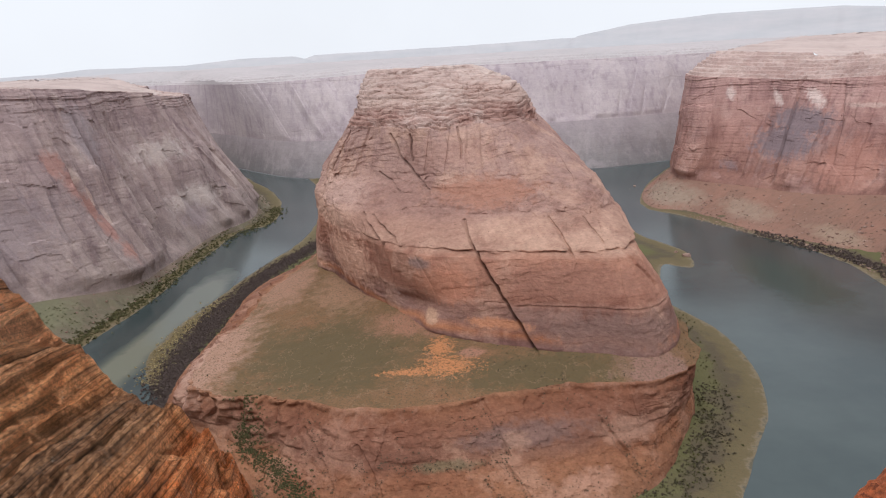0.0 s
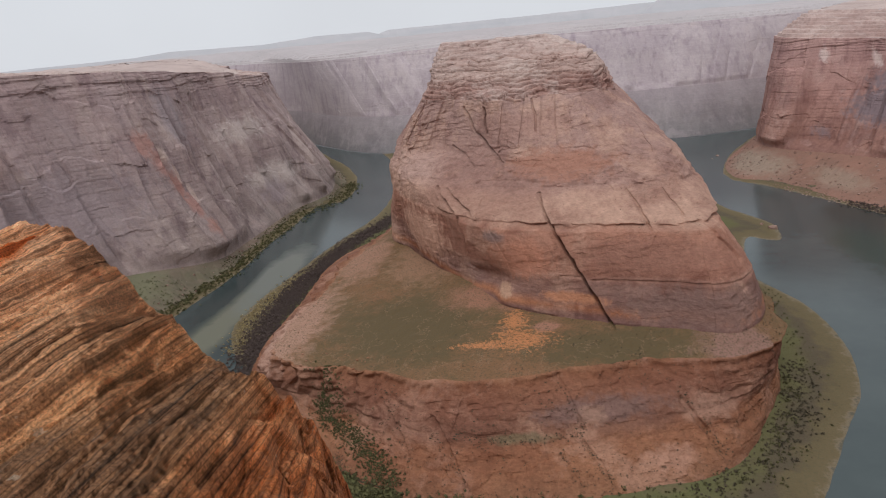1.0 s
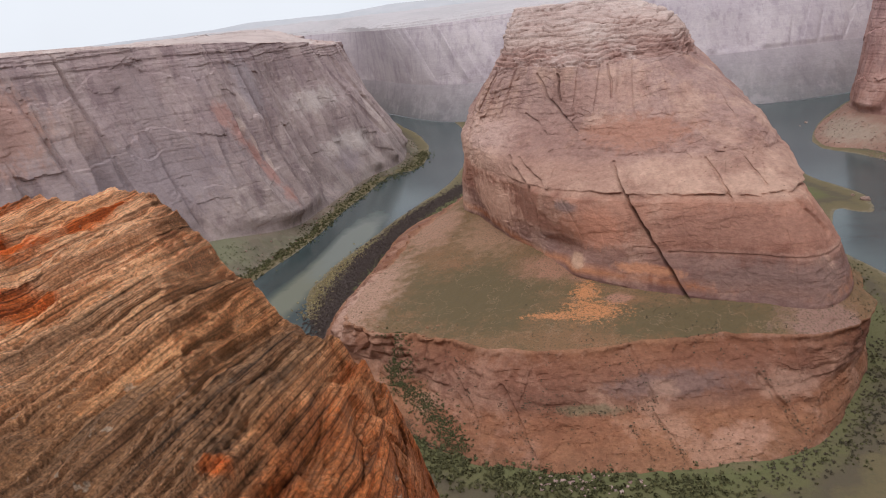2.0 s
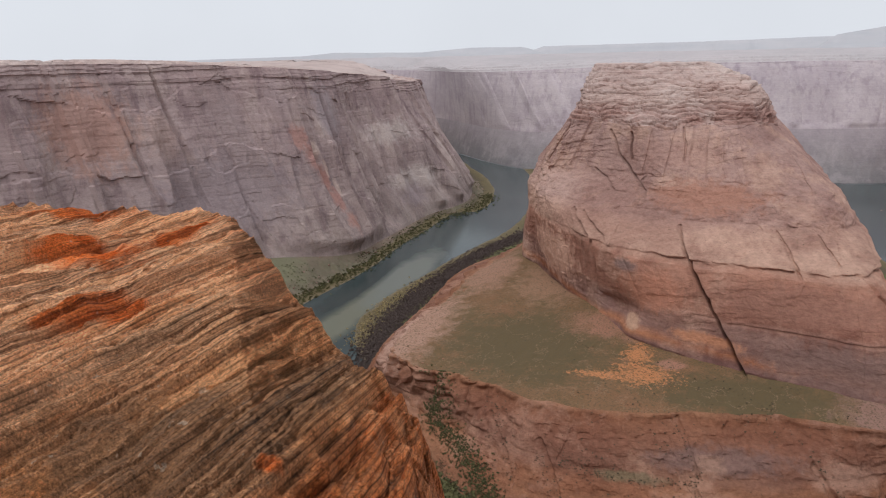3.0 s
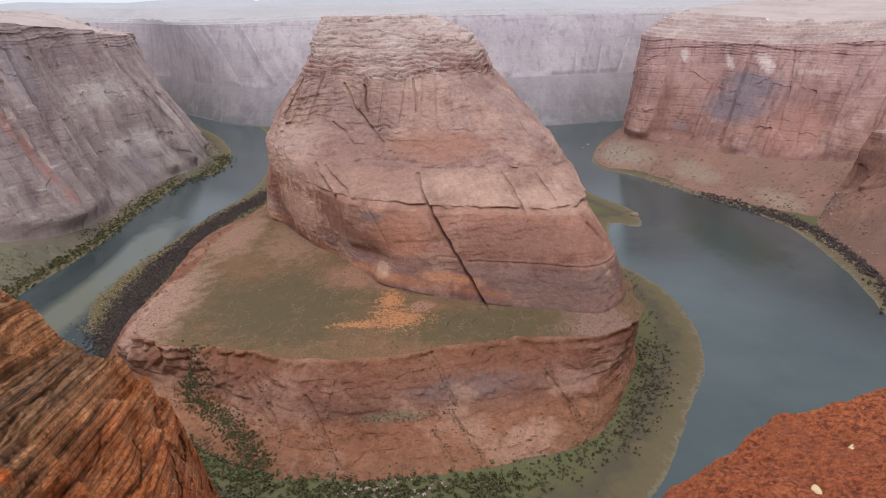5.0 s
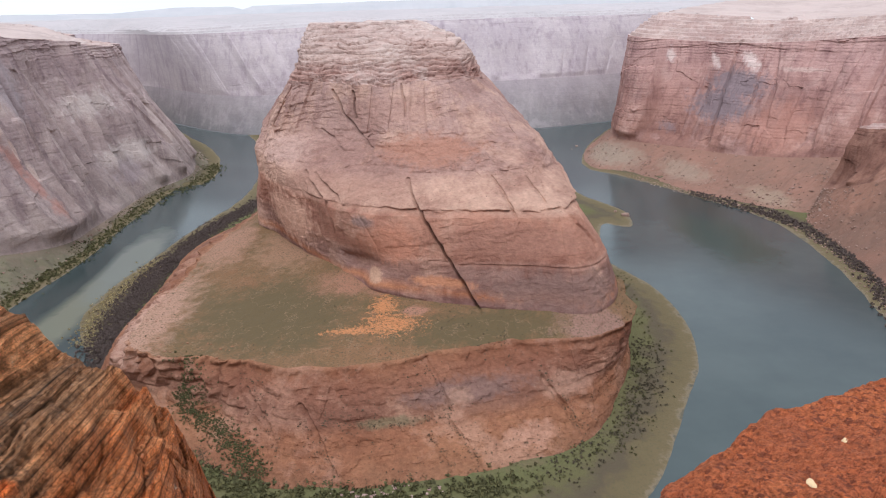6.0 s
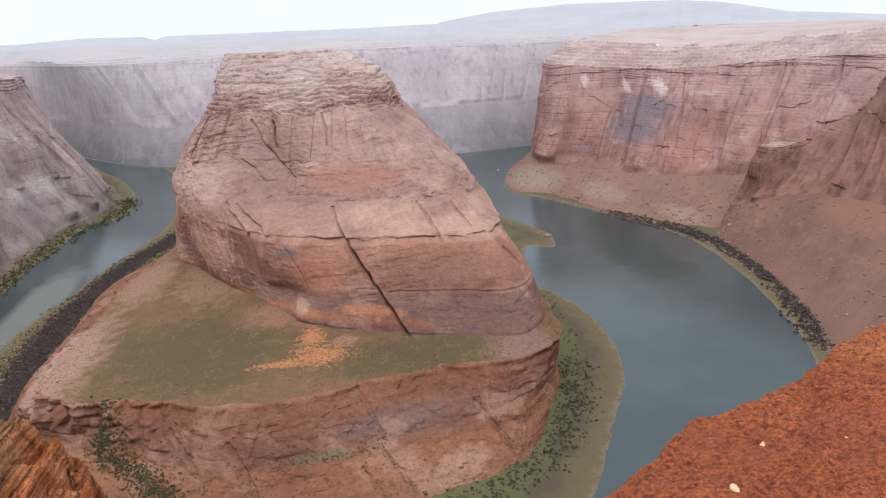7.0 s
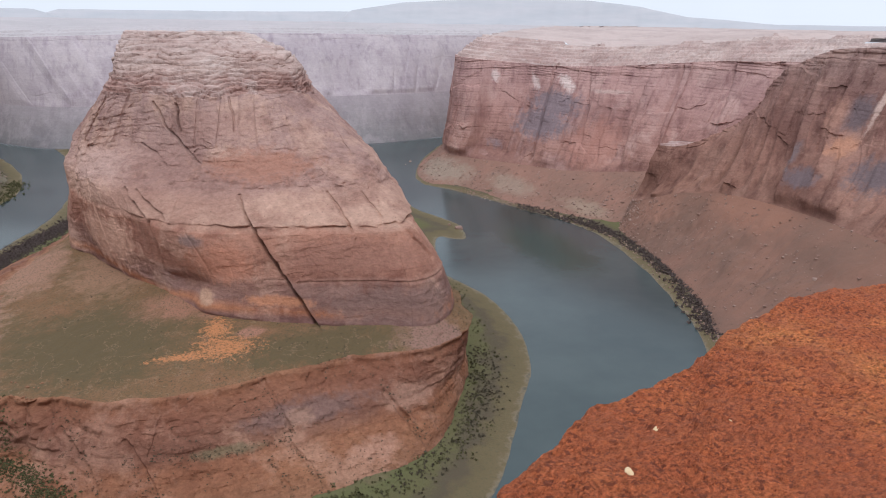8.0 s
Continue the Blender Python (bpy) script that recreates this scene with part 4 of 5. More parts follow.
    push -= 1.2 * np.exp(-((z + 1.5 * mid - 31) / 1.3) ** 2) * (y < 560)
    # ragged lip along the front of the bench, undercut below
    lip = fbm(vec(x * 0.03, y * 0.03, 0), 4, 121)
    push += (y < 640) * (4.5 * lip * smooth(40, 55, z) * (1 - smooth(59, 63, z)) + 1.0 * np.exp(-((z - 56) / 1.4) ** 2) - 1.0 * np.exp(-((z - 52) / 1.5) ** 2))
    push += (y < 560) * 3.0 * np.abs(fbm(vec(x * 0.03 + 0.02 * z, y * 0.03, z * 0.05), 3, 127)) * smooth(4, 12, z) * (1 - smooth(50, 54, z))
    g = g + out * push[..., None]
    # bedded ground steps: terraces on the sloping rock and on the cap
    tz = g[..., 2]
    for lo, hi, step, keep, seed in ((152, 184, 6.5, 0.14, 91), (229, 300, 4.6, 0.95, 93), (8, 56, 9.5, 0.14, 95)):
        v = tz / step + (2.2 if lo > 200 else 0.9) * fbm(vec(x * 0.014, y * 0.014, 0), 4, seed)
        i = np.floor(v)
        f = v - i
        tread = (i + smooth(0.66, 1.0, f)) * step - (v - tz / step) * step
        w = keep * smooth(lo, lo + 3, tz + (9 * big + 3 * mid if lo > 200 else 0)) * (1 - smooth(hi - 3, hi, tz)) * smooth(-0.5, 0.1, perlin(vec(x * 0.02, y * 0.02, i * 1.7), seed + 1) + 0.2)
        tz = tz + (tread - tz) * w
        g[..., :2] -= out[..., :2] * ((1.4 if lo > 200 else 2.6) * w * np.exp(-((f - 0.70) / 0.07) ** 2))[..., None]
    g[..., 2] = tz
    slope_bump = np.interp(z, [0, 57, 58, 66, 68, 150, 160, 180, 186, 240, 250, 285], [0.6, 0.6, 1.2, 1.2, 0.2, 0.4, 1.0, 1.0, 0.3, 0.6, 1.2, 1.4])
    g[..., 2] += slope_bump * (0.9 * mid + 0.6 * fbm(vec(x * 0.11, y * 0.11, 0), 3, 33))
    # sand apron piled against the cliff foot
    g[..., 2] += 9.0 * np.exp(-(((x + 55) / 45) ** 2 + ((y - 640) / 60) ** 2)) * smooth(57, 66, z) * (1 - smooth(67, 69, z))
    names = [("lower_slope", M_LOWER, "", 0, 2), ("grassy_bench", M_BENCH, "sparse olive grass bench with orange sand patches", 2, 3), ("cliff_band", M_BUTTE, "", 3, 6),
             ("upper_cliff", M_BUTTE, "", 6, 8), ("cap_rock", M_CAP, "pale thin-bedded caprock", 8, 11)]
    for nm, mt, lb, a, b in names:
        grid_object(nm, g[cut[a]:cut[b] + 1], mt, True, base, lb, facets=nm != "grassy_bench")
    grid_object("summit", np.stack([g[-1], g[-1] * 0.0 + g[-1].mean(0)]), M_CAP, True, base)
    return g[cut[0]:cut[3] + 1], g[cut[5]:cut[7] + 1]


butte_low, butte_mid = build_butte()


# ---------------------------------------------------------------- canyon walls
def wall(name, label, toe, shoulder, rim, mat, talus_mat, n, seed, strong=1.0, lean=0.25, width=58.0, rows=(40, 130), bedded_amount=0.5, steep=1.0, bulge=14.0, lean_from=(0, 1), ribs=4.0, cap=(40.0, 8.0), cap_mat=None):
    """A canyon wall lofted from its toe over the talus to the rim, with a stepped slickrock cap set back above it."""
    base = thing(name, label, "cliff")
    a, b, c = spline(toe, n), spline(shoulder, n), spline(rim, n)
    t1 = np.linspace(0, 1, rows[0])[:, None, None]
    t2 = np.linspace(0, 1, rows[1])[:, None, None]
    talus = a[None] * (1 - t1) + b[None] * t1
    back = 1 - (1 - t2) ** steep           # steeper towards the rim
    face = np.concatenate([(b[None] * (1 - back) + c[None] * back)[..., :2], (b[None] * (1 - t2) + c[None] * t2)[..., 2:]], -1)
    d = c - a
    d[:, 2] = 0
    d /= np.linalg.norm(d, axis=1)[:, None]
    inward = -d[None]
    s = np.cumsum(np.linalg.norm(np.diff((a + c) / 2, axis=0, prepend=((a + c) / 2)[:1]), axis=1))[None]
    x, y, z = face[..., 0].copy(), face[..., 1].copy(), face[..., 2].copy()
    big = fbm(vec(x * 0.006, y * 0.006, z * 0.003), 3, seed)
    mid = fbm(vec(x * 0.03, y * 0.03, z * 0.03), 4, seed + 4)
    warp = perlin(vec(s * 0.006, z * 0.008, 0 * z), seed + 5)
    k = smooth(0, 0.10, t2[..., 0])
    top = smooth(0.86, 0.95, t2[..., 0])
    u = s + lean * smooth(lean_from[0], lean_from[1], s / s.max()) * z + 10 * warp
    tier = np.floor(z / 80.0 + 0.7 * perlin(vec(s * 0.007, 0 * z + 3.3, 0 * z), seed + 7) + 0.08 * mid)   # the joints shift from tier to tier
    u2 = u + 53.7 * tier * (strong > 0.6)
    push = 12 * big + 1.2 * mid + 9.0 * panels(u, width, seed + 1) + 2.8 * panels(u2 + 9 * warp, width * 0.43, seed + 2) + 0.6 * panels(u2 - 6 * warp + 2 * mid, width * 0.16, seed + 3)
    rib = 1 - 2 * np.abs(perlin(vec(u * 0.021, z * 0.004, 0 * z), seed + 9))
    push += ribs * (rib - 0.4) * (1 - smooth(0.45, 0.85, t2[..., 0])) + 0.18 * ribs * (1 - 2 * np.abs(perlin(vec(u2 * 0.055, z * 0.012, 0 * z), seed + 10)))
    push += 1.6 * blocks(u + 5 * warp, z + 30 * big + 8 * mid, width * 0.6, 90.0, seed + 21) + 0.5 * blocks(u - 4 * warp, z + 20 * big + 6 * mid, width * 0.27, 38.0, seed + 23) + 0.15 * blocks(u, z + 4 * mid, width * 0.11, 15.0, seed + 27)
    cleft = perlin(vec(u * 0.012, z * 0.002, 0 * z), seed + 31)          # long upright clefts between the buttresses
    push -= 8.0 * np.exp(-(cleft / 0.07) ** 2) * smooth(-0.25, 0.3, perlin(vec(s * 0.008, z * 0.006, 0 * z), seed + 32))
    push += (bedded_amount + 2.2 * top) * ledges(z + 5 * big, 15.0, seed + 6, x, y) + (0.6 * bedded_amount + 1.2 * top) * ledges(z + 2 * mid, 5.0, seed + 8, x, y)
    push += bulge * np.sin(np.pi * np.clip(t2[..., 0], 0, 1)) * smooth(0.3, 0.9, t2[..., 0])
    face = face + inward * (strong * k * push)[..., None]
    x, y = talus[..., 0].copy(), talus[..., 1].copy()
    m2 = fbm(vec(x * 0.02, y * 0.02, 0), 5, seed + 11)
    gully = np.maximum(0, ridged(vec(s * 0.02, 0 * s, t1[..., 0] * 0.4), 2, seed + 13) - 1.0)
    talus[..., 2] += np.sin(np.pi * t1[..., 0]) * (8 * m2 + 4 * np.abs(fbm(vec(x * 0.05, y * 0.05, 0), 4, seed + 17)) + 2 * gully * t1[..., 0]) - 4 * np.sin(np.pi * t1[..., 0])
    # thin slickrock beds stepping back above the edge
    reach, rise = cap
    tc = np.concatenate([[0.0], np.linspace(0.01, 1, 64)])[:, None]
    edge = face[-1]
    capg = edge[None] - inward * (reach * tc)[..., None]
    cx, cy = capg[..., 0], capg[..., 1]
    up = rise * tc ** 0.8 + (0.26 * rise * fbm(vec(cx * 0.010, cy * 0.010, 0 * cx), 5, seed + 41) + 0.8 * fbm(vec(cx * 0.06, cy * 0.06, 0 * cx), 3, seed + 43)) * smooth(0, 0.15, tc)
    beds = rise / max(2.0, round(rise / 6.0))
    v = up / beds
    f = v - np.floor(v)
    capg[..., 2] += beds * (np.floor(v) + smooth(0.80, 0.99, f) * (0.75 + 0.25 * f))
    grid_object("talus_slope", talus, talus_mat, parent=base, label="scree and soil slope")
    grid_object("cliff_face", face, mat, parent=base, facets=True)
    grid_object("slickrock_cap", capg, cap_mat or M_CAPROCK, parent=base, label="pale thin-bedded slickrock", flip=True, facets=True)
    return capg[-1], talus


rim_left, talus_left = wall("canyon_cliff", "sheer hazy mauve-grey sandstone canyon wall above the river",
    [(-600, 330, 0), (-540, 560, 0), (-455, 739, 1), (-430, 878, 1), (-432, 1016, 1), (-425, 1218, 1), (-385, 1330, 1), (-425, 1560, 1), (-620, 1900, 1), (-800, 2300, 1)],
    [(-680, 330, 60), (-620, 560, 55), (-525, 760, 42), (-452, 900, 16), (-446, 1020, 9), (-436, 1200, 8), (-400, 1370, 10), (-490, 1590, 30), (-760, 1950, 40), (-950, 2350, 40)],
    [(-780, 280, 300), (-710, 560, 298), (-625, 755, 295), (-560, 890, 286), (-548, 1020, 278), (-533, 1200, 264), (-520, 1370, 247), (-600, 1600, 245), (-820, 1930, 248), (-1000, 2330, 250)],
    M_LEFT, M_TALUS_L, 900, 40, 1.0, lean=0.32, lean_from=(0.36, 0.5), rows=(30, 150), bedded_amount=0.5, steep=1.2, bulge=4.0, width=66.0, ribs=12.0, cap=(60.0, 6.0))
rim_right, talus_right = wall("canyon_cliff", "hazy red sandstone canyon wall with dark streaks above a green talus",
    [(640, 820, 1), (585, 900, 1), (545, 950, 1), (520, 995, 1), (470, 1085, 1), (420, 1220, 1), (365, 1300, 1), (420, 1500, 1), (680, 1950, 1)],
    [(760, 830, 110), (720, 920, 85), (690, 985, 70), (655, 1040, 58), (590, 1130, 45), (520, 1250, 40), (440, 1370, 40), (500, 1560, 40), (760, 1950, 40)],
    [(860, 860, 251), (815, 965, 246), (785, 1035, 242), (745, 1095, 235), (670, 1190, 225), (590, 1310, 221), (480, 1405, 232), (560, 1600, 235), (860, 1980, 245)],
    M_RIGHT, M_TALUS_R, 700, 60, 1.0, lean=0.02, steep=1.2, bulge=4.0, bedded_amount=0.7, rows=(32, 140), width=64.0, cap=(150.0, 40.0))
rim_spur, talus_spur = wall("canyon_cliff", "dark-streaked red sandstone wall ending in a low spur",
    [(500, 330, 0), (460, 511, 1), (490, 600, 1), (530, 740, 1), (548, 850, 1), (560, 900, 1), (590, 935, 1)],
    [(640, 330, 90), (630, 500, 92), (640, 620, 92), (632, 740, 88), (612, 830, 72), (600, 885, 50), (602, 935, 36)],
    [(760, 300, 290), (780, 500, 285), (752, 630, 281), (702, 735, 262), (684, 820, 178), (664, 885, 131), (632, 930, 123)],
    M_SPUR, M_TALUS_S, 560, 66, 0.8, lean=-0.25, steep=1.4, bedded_amount=0.4, rows=(40, 130), width=44.0, ribs=8.0, cap=(30.0, 6.0))
tail = rim_spur[int(len(rim_spur) * 0.36):]
lean_back = np.stack([tail, tail + np.array([40, 25, -6.0]), tail + np.array([120, 60, -60.0])])
tagged(grid_object("ground_spur", lean_back, M_TALUS_S, flip=True), "rocky back of the red spur", "ground", kind="structure")
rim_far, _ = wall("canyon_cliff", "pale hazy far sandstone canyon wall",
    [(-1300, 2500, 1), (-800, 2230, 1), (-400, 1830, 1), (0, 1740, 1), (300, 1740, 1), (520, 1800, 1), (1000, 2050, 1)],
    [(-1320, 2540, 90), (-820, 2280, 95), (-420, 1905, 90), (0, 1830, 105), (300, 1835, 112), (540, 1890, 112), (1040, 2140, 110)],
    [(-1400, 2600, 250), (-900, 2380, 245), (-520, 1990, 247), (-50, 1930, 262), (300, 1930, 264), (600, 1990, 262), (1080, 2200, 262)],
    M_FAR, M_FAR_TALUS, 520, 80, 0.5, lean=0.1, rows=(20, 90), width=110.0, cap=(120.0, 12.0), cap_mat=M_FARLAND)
rim_near, _ = wall("canyon_cliff", "near sandstone canyon wall falling away below the overlook",
    [(-600, 330, 0), (-420, 280, 0), (-150, 195, 0), (20, 172, 0), (190, 210, 0), (350, 330, 0), (500, 330, 0)],
    [(-680, 330, 60), (-430, 230, 60), (-140, 140, 60), (20, 120, 60), (180, 150, 60), (420, 250, 80), (640, 330, 110)],
    [(-780, 280, 300), (-500, 120, 297), (-150, 20, 292), (0, 6, 288), (150, 15, 292), (460, 150, 296), (760, 300, 296)],
    M_RIGHT, M_TALUS_R, 200, 90, 0.3, rows=(20, 60), cap=(20.0, 3.0))


def plateau(label, rim, reach, rise, mat, seed):
    """Tableland from a rim out to the horizon, in thin stepped beds."""
    c = np.array([0, 800, 0])
    d = rim - c
    d[:, 2] = 0
    d /= np.linalg.norm(d, axis=1)[:, None]
    s = np.concatenate([[0], np.geomspace(2, reach, 130)])[:, None, None]
    g = rim[None] + d[None] * s
    x, y = g[..., 0], g[..., 1]
    up = (rise - (rim[:, 2] - 270) * 0.9) * smooth(-60, 420, s[..., 0]) * smooth(0, 30, s[..., 0])
    up = up + smooth(0, 60, s[..., 0]) * 6 * fbm(vec(x * 0.006, y * 0.006, 0), 5, seed)
    st = 4.0
    v = up / st
    f = v - np.floor(v)
    up = np.where(s[..., 0] < 700, st * (np.floor(v) + smooth(0.7, 1.0, f)), up)
    g[..., 2] += up * smooth(0, 12, s[..., 0])
    ob = grid_object("ground_plateau", g, mat, flip=True)
    return tagged(ob, label, "plateau", kind="structure")


plateau("pale slickrock tableland above the canyon wall", rim_left[::3], 3600, 12, M_PLATEAU, 1)
plateau("pale layered slickrock tableland above the red wall", rim_right[::3], 3600, 16, M_PLATEAU, 2)
plateau("slickrock tableland above the near red wall", rim_spur[:300], 3600, 14, M_PLATEAU, 6)
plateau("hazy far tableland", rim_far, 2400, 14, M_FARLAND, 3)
plateau("sandstone tableland behind the overlook", rim_near, 3600, 14, M_PLATEAU, 4)


def mesa(label, az0, az1, dist, profile, mat, seed):
    """A long low mesa on the horizon; profile gives its height over eye level along its length."""
    n = 260
    az = np.radians(np.linspace(az0, az1, n))
    p = np.asarray(profile, float)
    top = np.interp(np.linspace(0, 1, n), p[:, 0], p[:, 1]) + 3 * fbm(vec(np.linspace(0, 1, n) * 14, 0, 0), 4, seed)
    rows = []
    for f, back in ((0.0, -260), (0.35, -150), (0.6, -90), (0.92, -40), (1.0, 0), (1.0, 150), (0.3, 500)):
        r = dist + back + 40 * fbm(vec(az * 30, 0, 0), 3, seed + 2)
        rows.append(vec(r * np.sin(az), r * np.cos(az), 240 + (EYE + top - 240) * f))
    ob = grid_object("backdrop", np.array(rows), mat)
    return tagged(ob, label, "mesa", kind="structure")


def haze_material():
    mat, n, l, bsdf = material("hazed_distant_land")
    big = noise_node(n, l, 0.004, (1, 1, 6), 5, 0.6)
    # haze painted as a pale blue-grey base colour with a faint glow
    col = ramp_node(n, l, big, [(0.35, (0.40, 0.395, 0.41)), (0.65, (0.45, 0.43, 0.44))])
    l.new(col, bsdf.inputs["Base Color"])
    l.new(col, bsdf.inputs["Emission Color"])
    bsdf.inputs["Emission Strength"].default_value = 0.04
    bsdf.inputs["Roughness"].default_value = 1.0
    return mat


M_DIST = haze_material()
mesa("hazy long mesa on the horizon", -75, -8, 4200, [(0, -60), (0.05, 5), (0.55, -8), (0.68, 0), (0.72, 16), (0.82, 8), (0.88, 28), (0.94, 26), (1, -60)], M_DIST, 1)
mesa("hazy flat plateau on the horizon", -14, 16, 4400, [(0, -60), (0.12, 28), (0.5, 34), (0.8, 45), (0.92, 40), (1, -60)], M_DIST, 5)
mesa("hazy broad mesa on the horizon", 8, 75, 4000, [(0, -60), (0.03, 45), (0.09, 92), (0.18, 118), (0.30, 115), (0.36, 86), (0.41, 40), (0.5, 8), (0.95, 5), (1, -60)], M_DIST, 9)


# ---------------------------------------------------------------- close rocks at the rim
def outcrop(name, label, edge, centre, near_z, near_d, mat, n_az, n_d, shape, bow, brow):
    """Rock at the rim, laid out round the standing point: edge rows are azimuth, fall of sight, distance."""
    e = np.asarray(edge, float)
    az = np.linspace(e[0, 0], e[-1, 0], n_az)
    k = np.exp(-np.linspace(-2.5, 2.5, 9) ** 2)
    soft = lambda v: np.convolve(np.pad(v, 4, "edge"), k / k.sum(), "valid")
    el = soft(np.interp(az, e[:, 0], e[:, 1]))
    dd = soft(np.interp(az, e[:, 0], e[:, 2]))
    jag = dd * np.radians(0.12) * fbm(vec(az * 0.9, 0 * az, 0 * az), 4, 83)
    ze = dd * np.tan(np.radians(el))
    s = np.linspace(0, 1, n_d)[:, None]
    d = near_d + (dd[None] - near_d) * s
    z = near_z + (ze[None] - near_z) * s ** bow + jag[None] * smooth(0.88, 1.0, s)
    b = np.linspace(0, 1, 70)[1:, None]
    d2 = dd[None] + brow * np.sin(b * np.pi / 2) * np.ones_like(dd)[None]
    z2 = ze[None] + jag[None] - 0.3 * brow * b - 4.0 * b ** 2 - 9.0 * b ** 4
    c = np.linspace(0, 1, 24)[:-1, None] + 0 * az[None]
    d = np.vstack([near_d + 0 * c, d])         # the near side stands on the rim
    z = np.vstack([near_z - 6.0 * (1 - c), z])
    n_d = n_d + 23
    d, z = np.vstack([d, d2]), np.vstack([z, z2])
    a = np.radians(az)[None]
    g = shape(vec(centre[0] + d * np.sin(a), centre[1] + d * np.cos(a), EYE + centre[2] + z))
    base = thing(name, label, "rock")
    grid_object("top_surface", g[:n_d], mat, parent=base, facets=True)
    grid_object("broken_edge", g[n_d - 1:], mat, parent=base, facets=True)
    return base


def bedded(g):
    """Tilted thin beds standing out as small ledges."""
    k0 = 2.4
    p = (g - np.array([0, 0, EYE])) * k0
    q = p[..., 0] * BED.x + p[..., 1] * BED.y + p[..., 2] * BED.z
    q = q + 0.035 * fbm(p * 0.8, 3, 3)
    steps = np.zeros_like(q)
    for k, (f, amp) in enumerate(((1.7, 0.20), (4.3, 0.11), (11.0, 0.055), (27.0, 0.024))):
        v = q * f + 0.35 * perlin(vec(p[..., 0] * 0.7, p[..., 1] * 0.7, q * f * 0.2), 7 + k)
        i = np.floor(v)
        fr = v - i
        live = 0.35 + 0.9 * (perlin(vec(p[..., 0] * 0.8, p[..., 1] * 0.8, i * 3.1), 17 + k) + 0.25)
        steps += amp * (smooth(0, 0.12, fr) * (1 - fr)) * np.clip(live, 0, 1.4)
    red = 1 - smooth(-0.04, 0.10, q)      # the lower facet is broken into blocky ledges
    steps += red * 0.10 * (ledges(q + 0.1 * fbm(p * 2, 3, 37), 0.17, 39, p[..., 0] * 60, p[..., 1] * 60) + 0.8 * panels(p[..., 0] * 0.8 + p[..., 1] * 0.5 + 0.4 * q, 0.22, 43))
    lump = 0.10 * fbm(p * 1.1, 4, 31) + 0.03 * fbm(p * 6, 3, 33) + 0.012 * fbm(p * 26, 2, 35)
    h = (steps - 0.12 + lump)[..., None] / k0
    return g + h * np.array([0.1, -0.45, 0.85])


def crusty(g):
    lump = 0.04 * fbm(g * 1.5, 4, 51) + 0.020 * fbm(g * 7, 4, 53) + 0.013 * ridged(g * 20, 2, 57)
    g = g.copy()
    g[..., 2] += lump
    g[..., 0] += 0.03 * fbm(g * 5, 4, 59)
    g[..., 1] += 0.03 * fbm(g * 5, 4, 69)
    return g


LEFT_EDGE = [(-80, -9.0, 5.6), (-56, -9.0, 5.0), (-46.7, -10.1, 4.33), (-45.2, -11.1, 4.12), (-37.7, -11.4, 3.72), (-35.9, -11.9, 3.52), (-33.9, -14.6, 2.90), (-32.0, -17.8, 2.40),
             (-29.8, -20.5, 2.10), (-29.6, -21.2, 2.05), (-28.0, -23.1, 1.88), (-26.1, -25.5, 1.77), (-23.3, -27.3, 1.71), (-21.4, -29.6, 1.67), (-19.0, -35.4, 1.56), (-17, -42, 1.44), (-15.5, -52, 1.28)]
RIGHT_EDGE = [(13, -60, 1.4), (17, -50, 2.0), (20, -42, 2.67), (23.0, -37.4, 3.14), (26.6, -35.0, 3.43), (31.3, -30.2, 4.12), (35.9, -27.9, 4.53), (39.3, -25.6, 5.01),
              (40.8, -23.4, 5.55), (45.2, -19.6, 6.74), (51.4, -17.0, 7.85), (60, -15, 8.9), (85, -14, 9.5)]
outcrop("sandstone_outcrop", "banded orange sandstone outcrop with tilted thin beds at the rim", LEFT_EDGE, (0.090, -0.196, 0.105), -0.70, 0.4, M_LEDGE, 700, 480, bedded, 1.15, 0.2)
outcrop("sandstone_ledge", "crusty brick-red sandstone ledge with loose chips", RIGHT_EDGE, (0.124, -0.219, 0.116), -2.4, 0.8, M_SLAB, 400, 260, crusty, 1.0, 0.5)


def overlook():
    """The rounded rock rim behind and beside the standing point, cut off steeply in front."""
    u = np.concatenate([-np.geomspace(90, 0.3, 70), np.linspace(-0.2, 0.2, 7), np.geomspace(0.3, 90, 70)])
    front = -0.12 + 0.2 * np.minimum(np.abs(u), 12) + 0.10 * fbm(vec(u * 1.3, 0 * u, 0 * u), 3, 141) - 0.03
    back = np.geomspace(0.05, 110, 90)[::-1]
    y = front[None] - back[:, None]
    x = u[None] + 0 * y
    r = np.hypot(x, y + 8)
    z = -1.7 - 11.5 * smooth(14, 90, r) + 0.07 * fbm(vec(x * 0.8, y * 0.8, 0 * x), 4, 143) + 0.5 * fbm(vec(x * 0.08, y * 0.08, 0 * x), 3, 145) * smooth(3, 14, r)
    rows = [vec(x, y, EYE + z)]
    for out, down in ((0.05, 0.25), (0.10, 1.2), (0.25, 3.5), (0.7, 7.0), (1.6, 14.0)):
        rows.append(vec(u, front + out + 0.05 * fbm(vec(u * 2, 0 * u + down, 0 * u), 3, 147), EYE + z[-1] - down)[None])
    ob = grid_object("ground_overlook", np.concatenate(rows), M_SLAB)
    return tagged(ob, "weathered red sandstone rim at the overlook", "ground", kind="structure")


overlook()


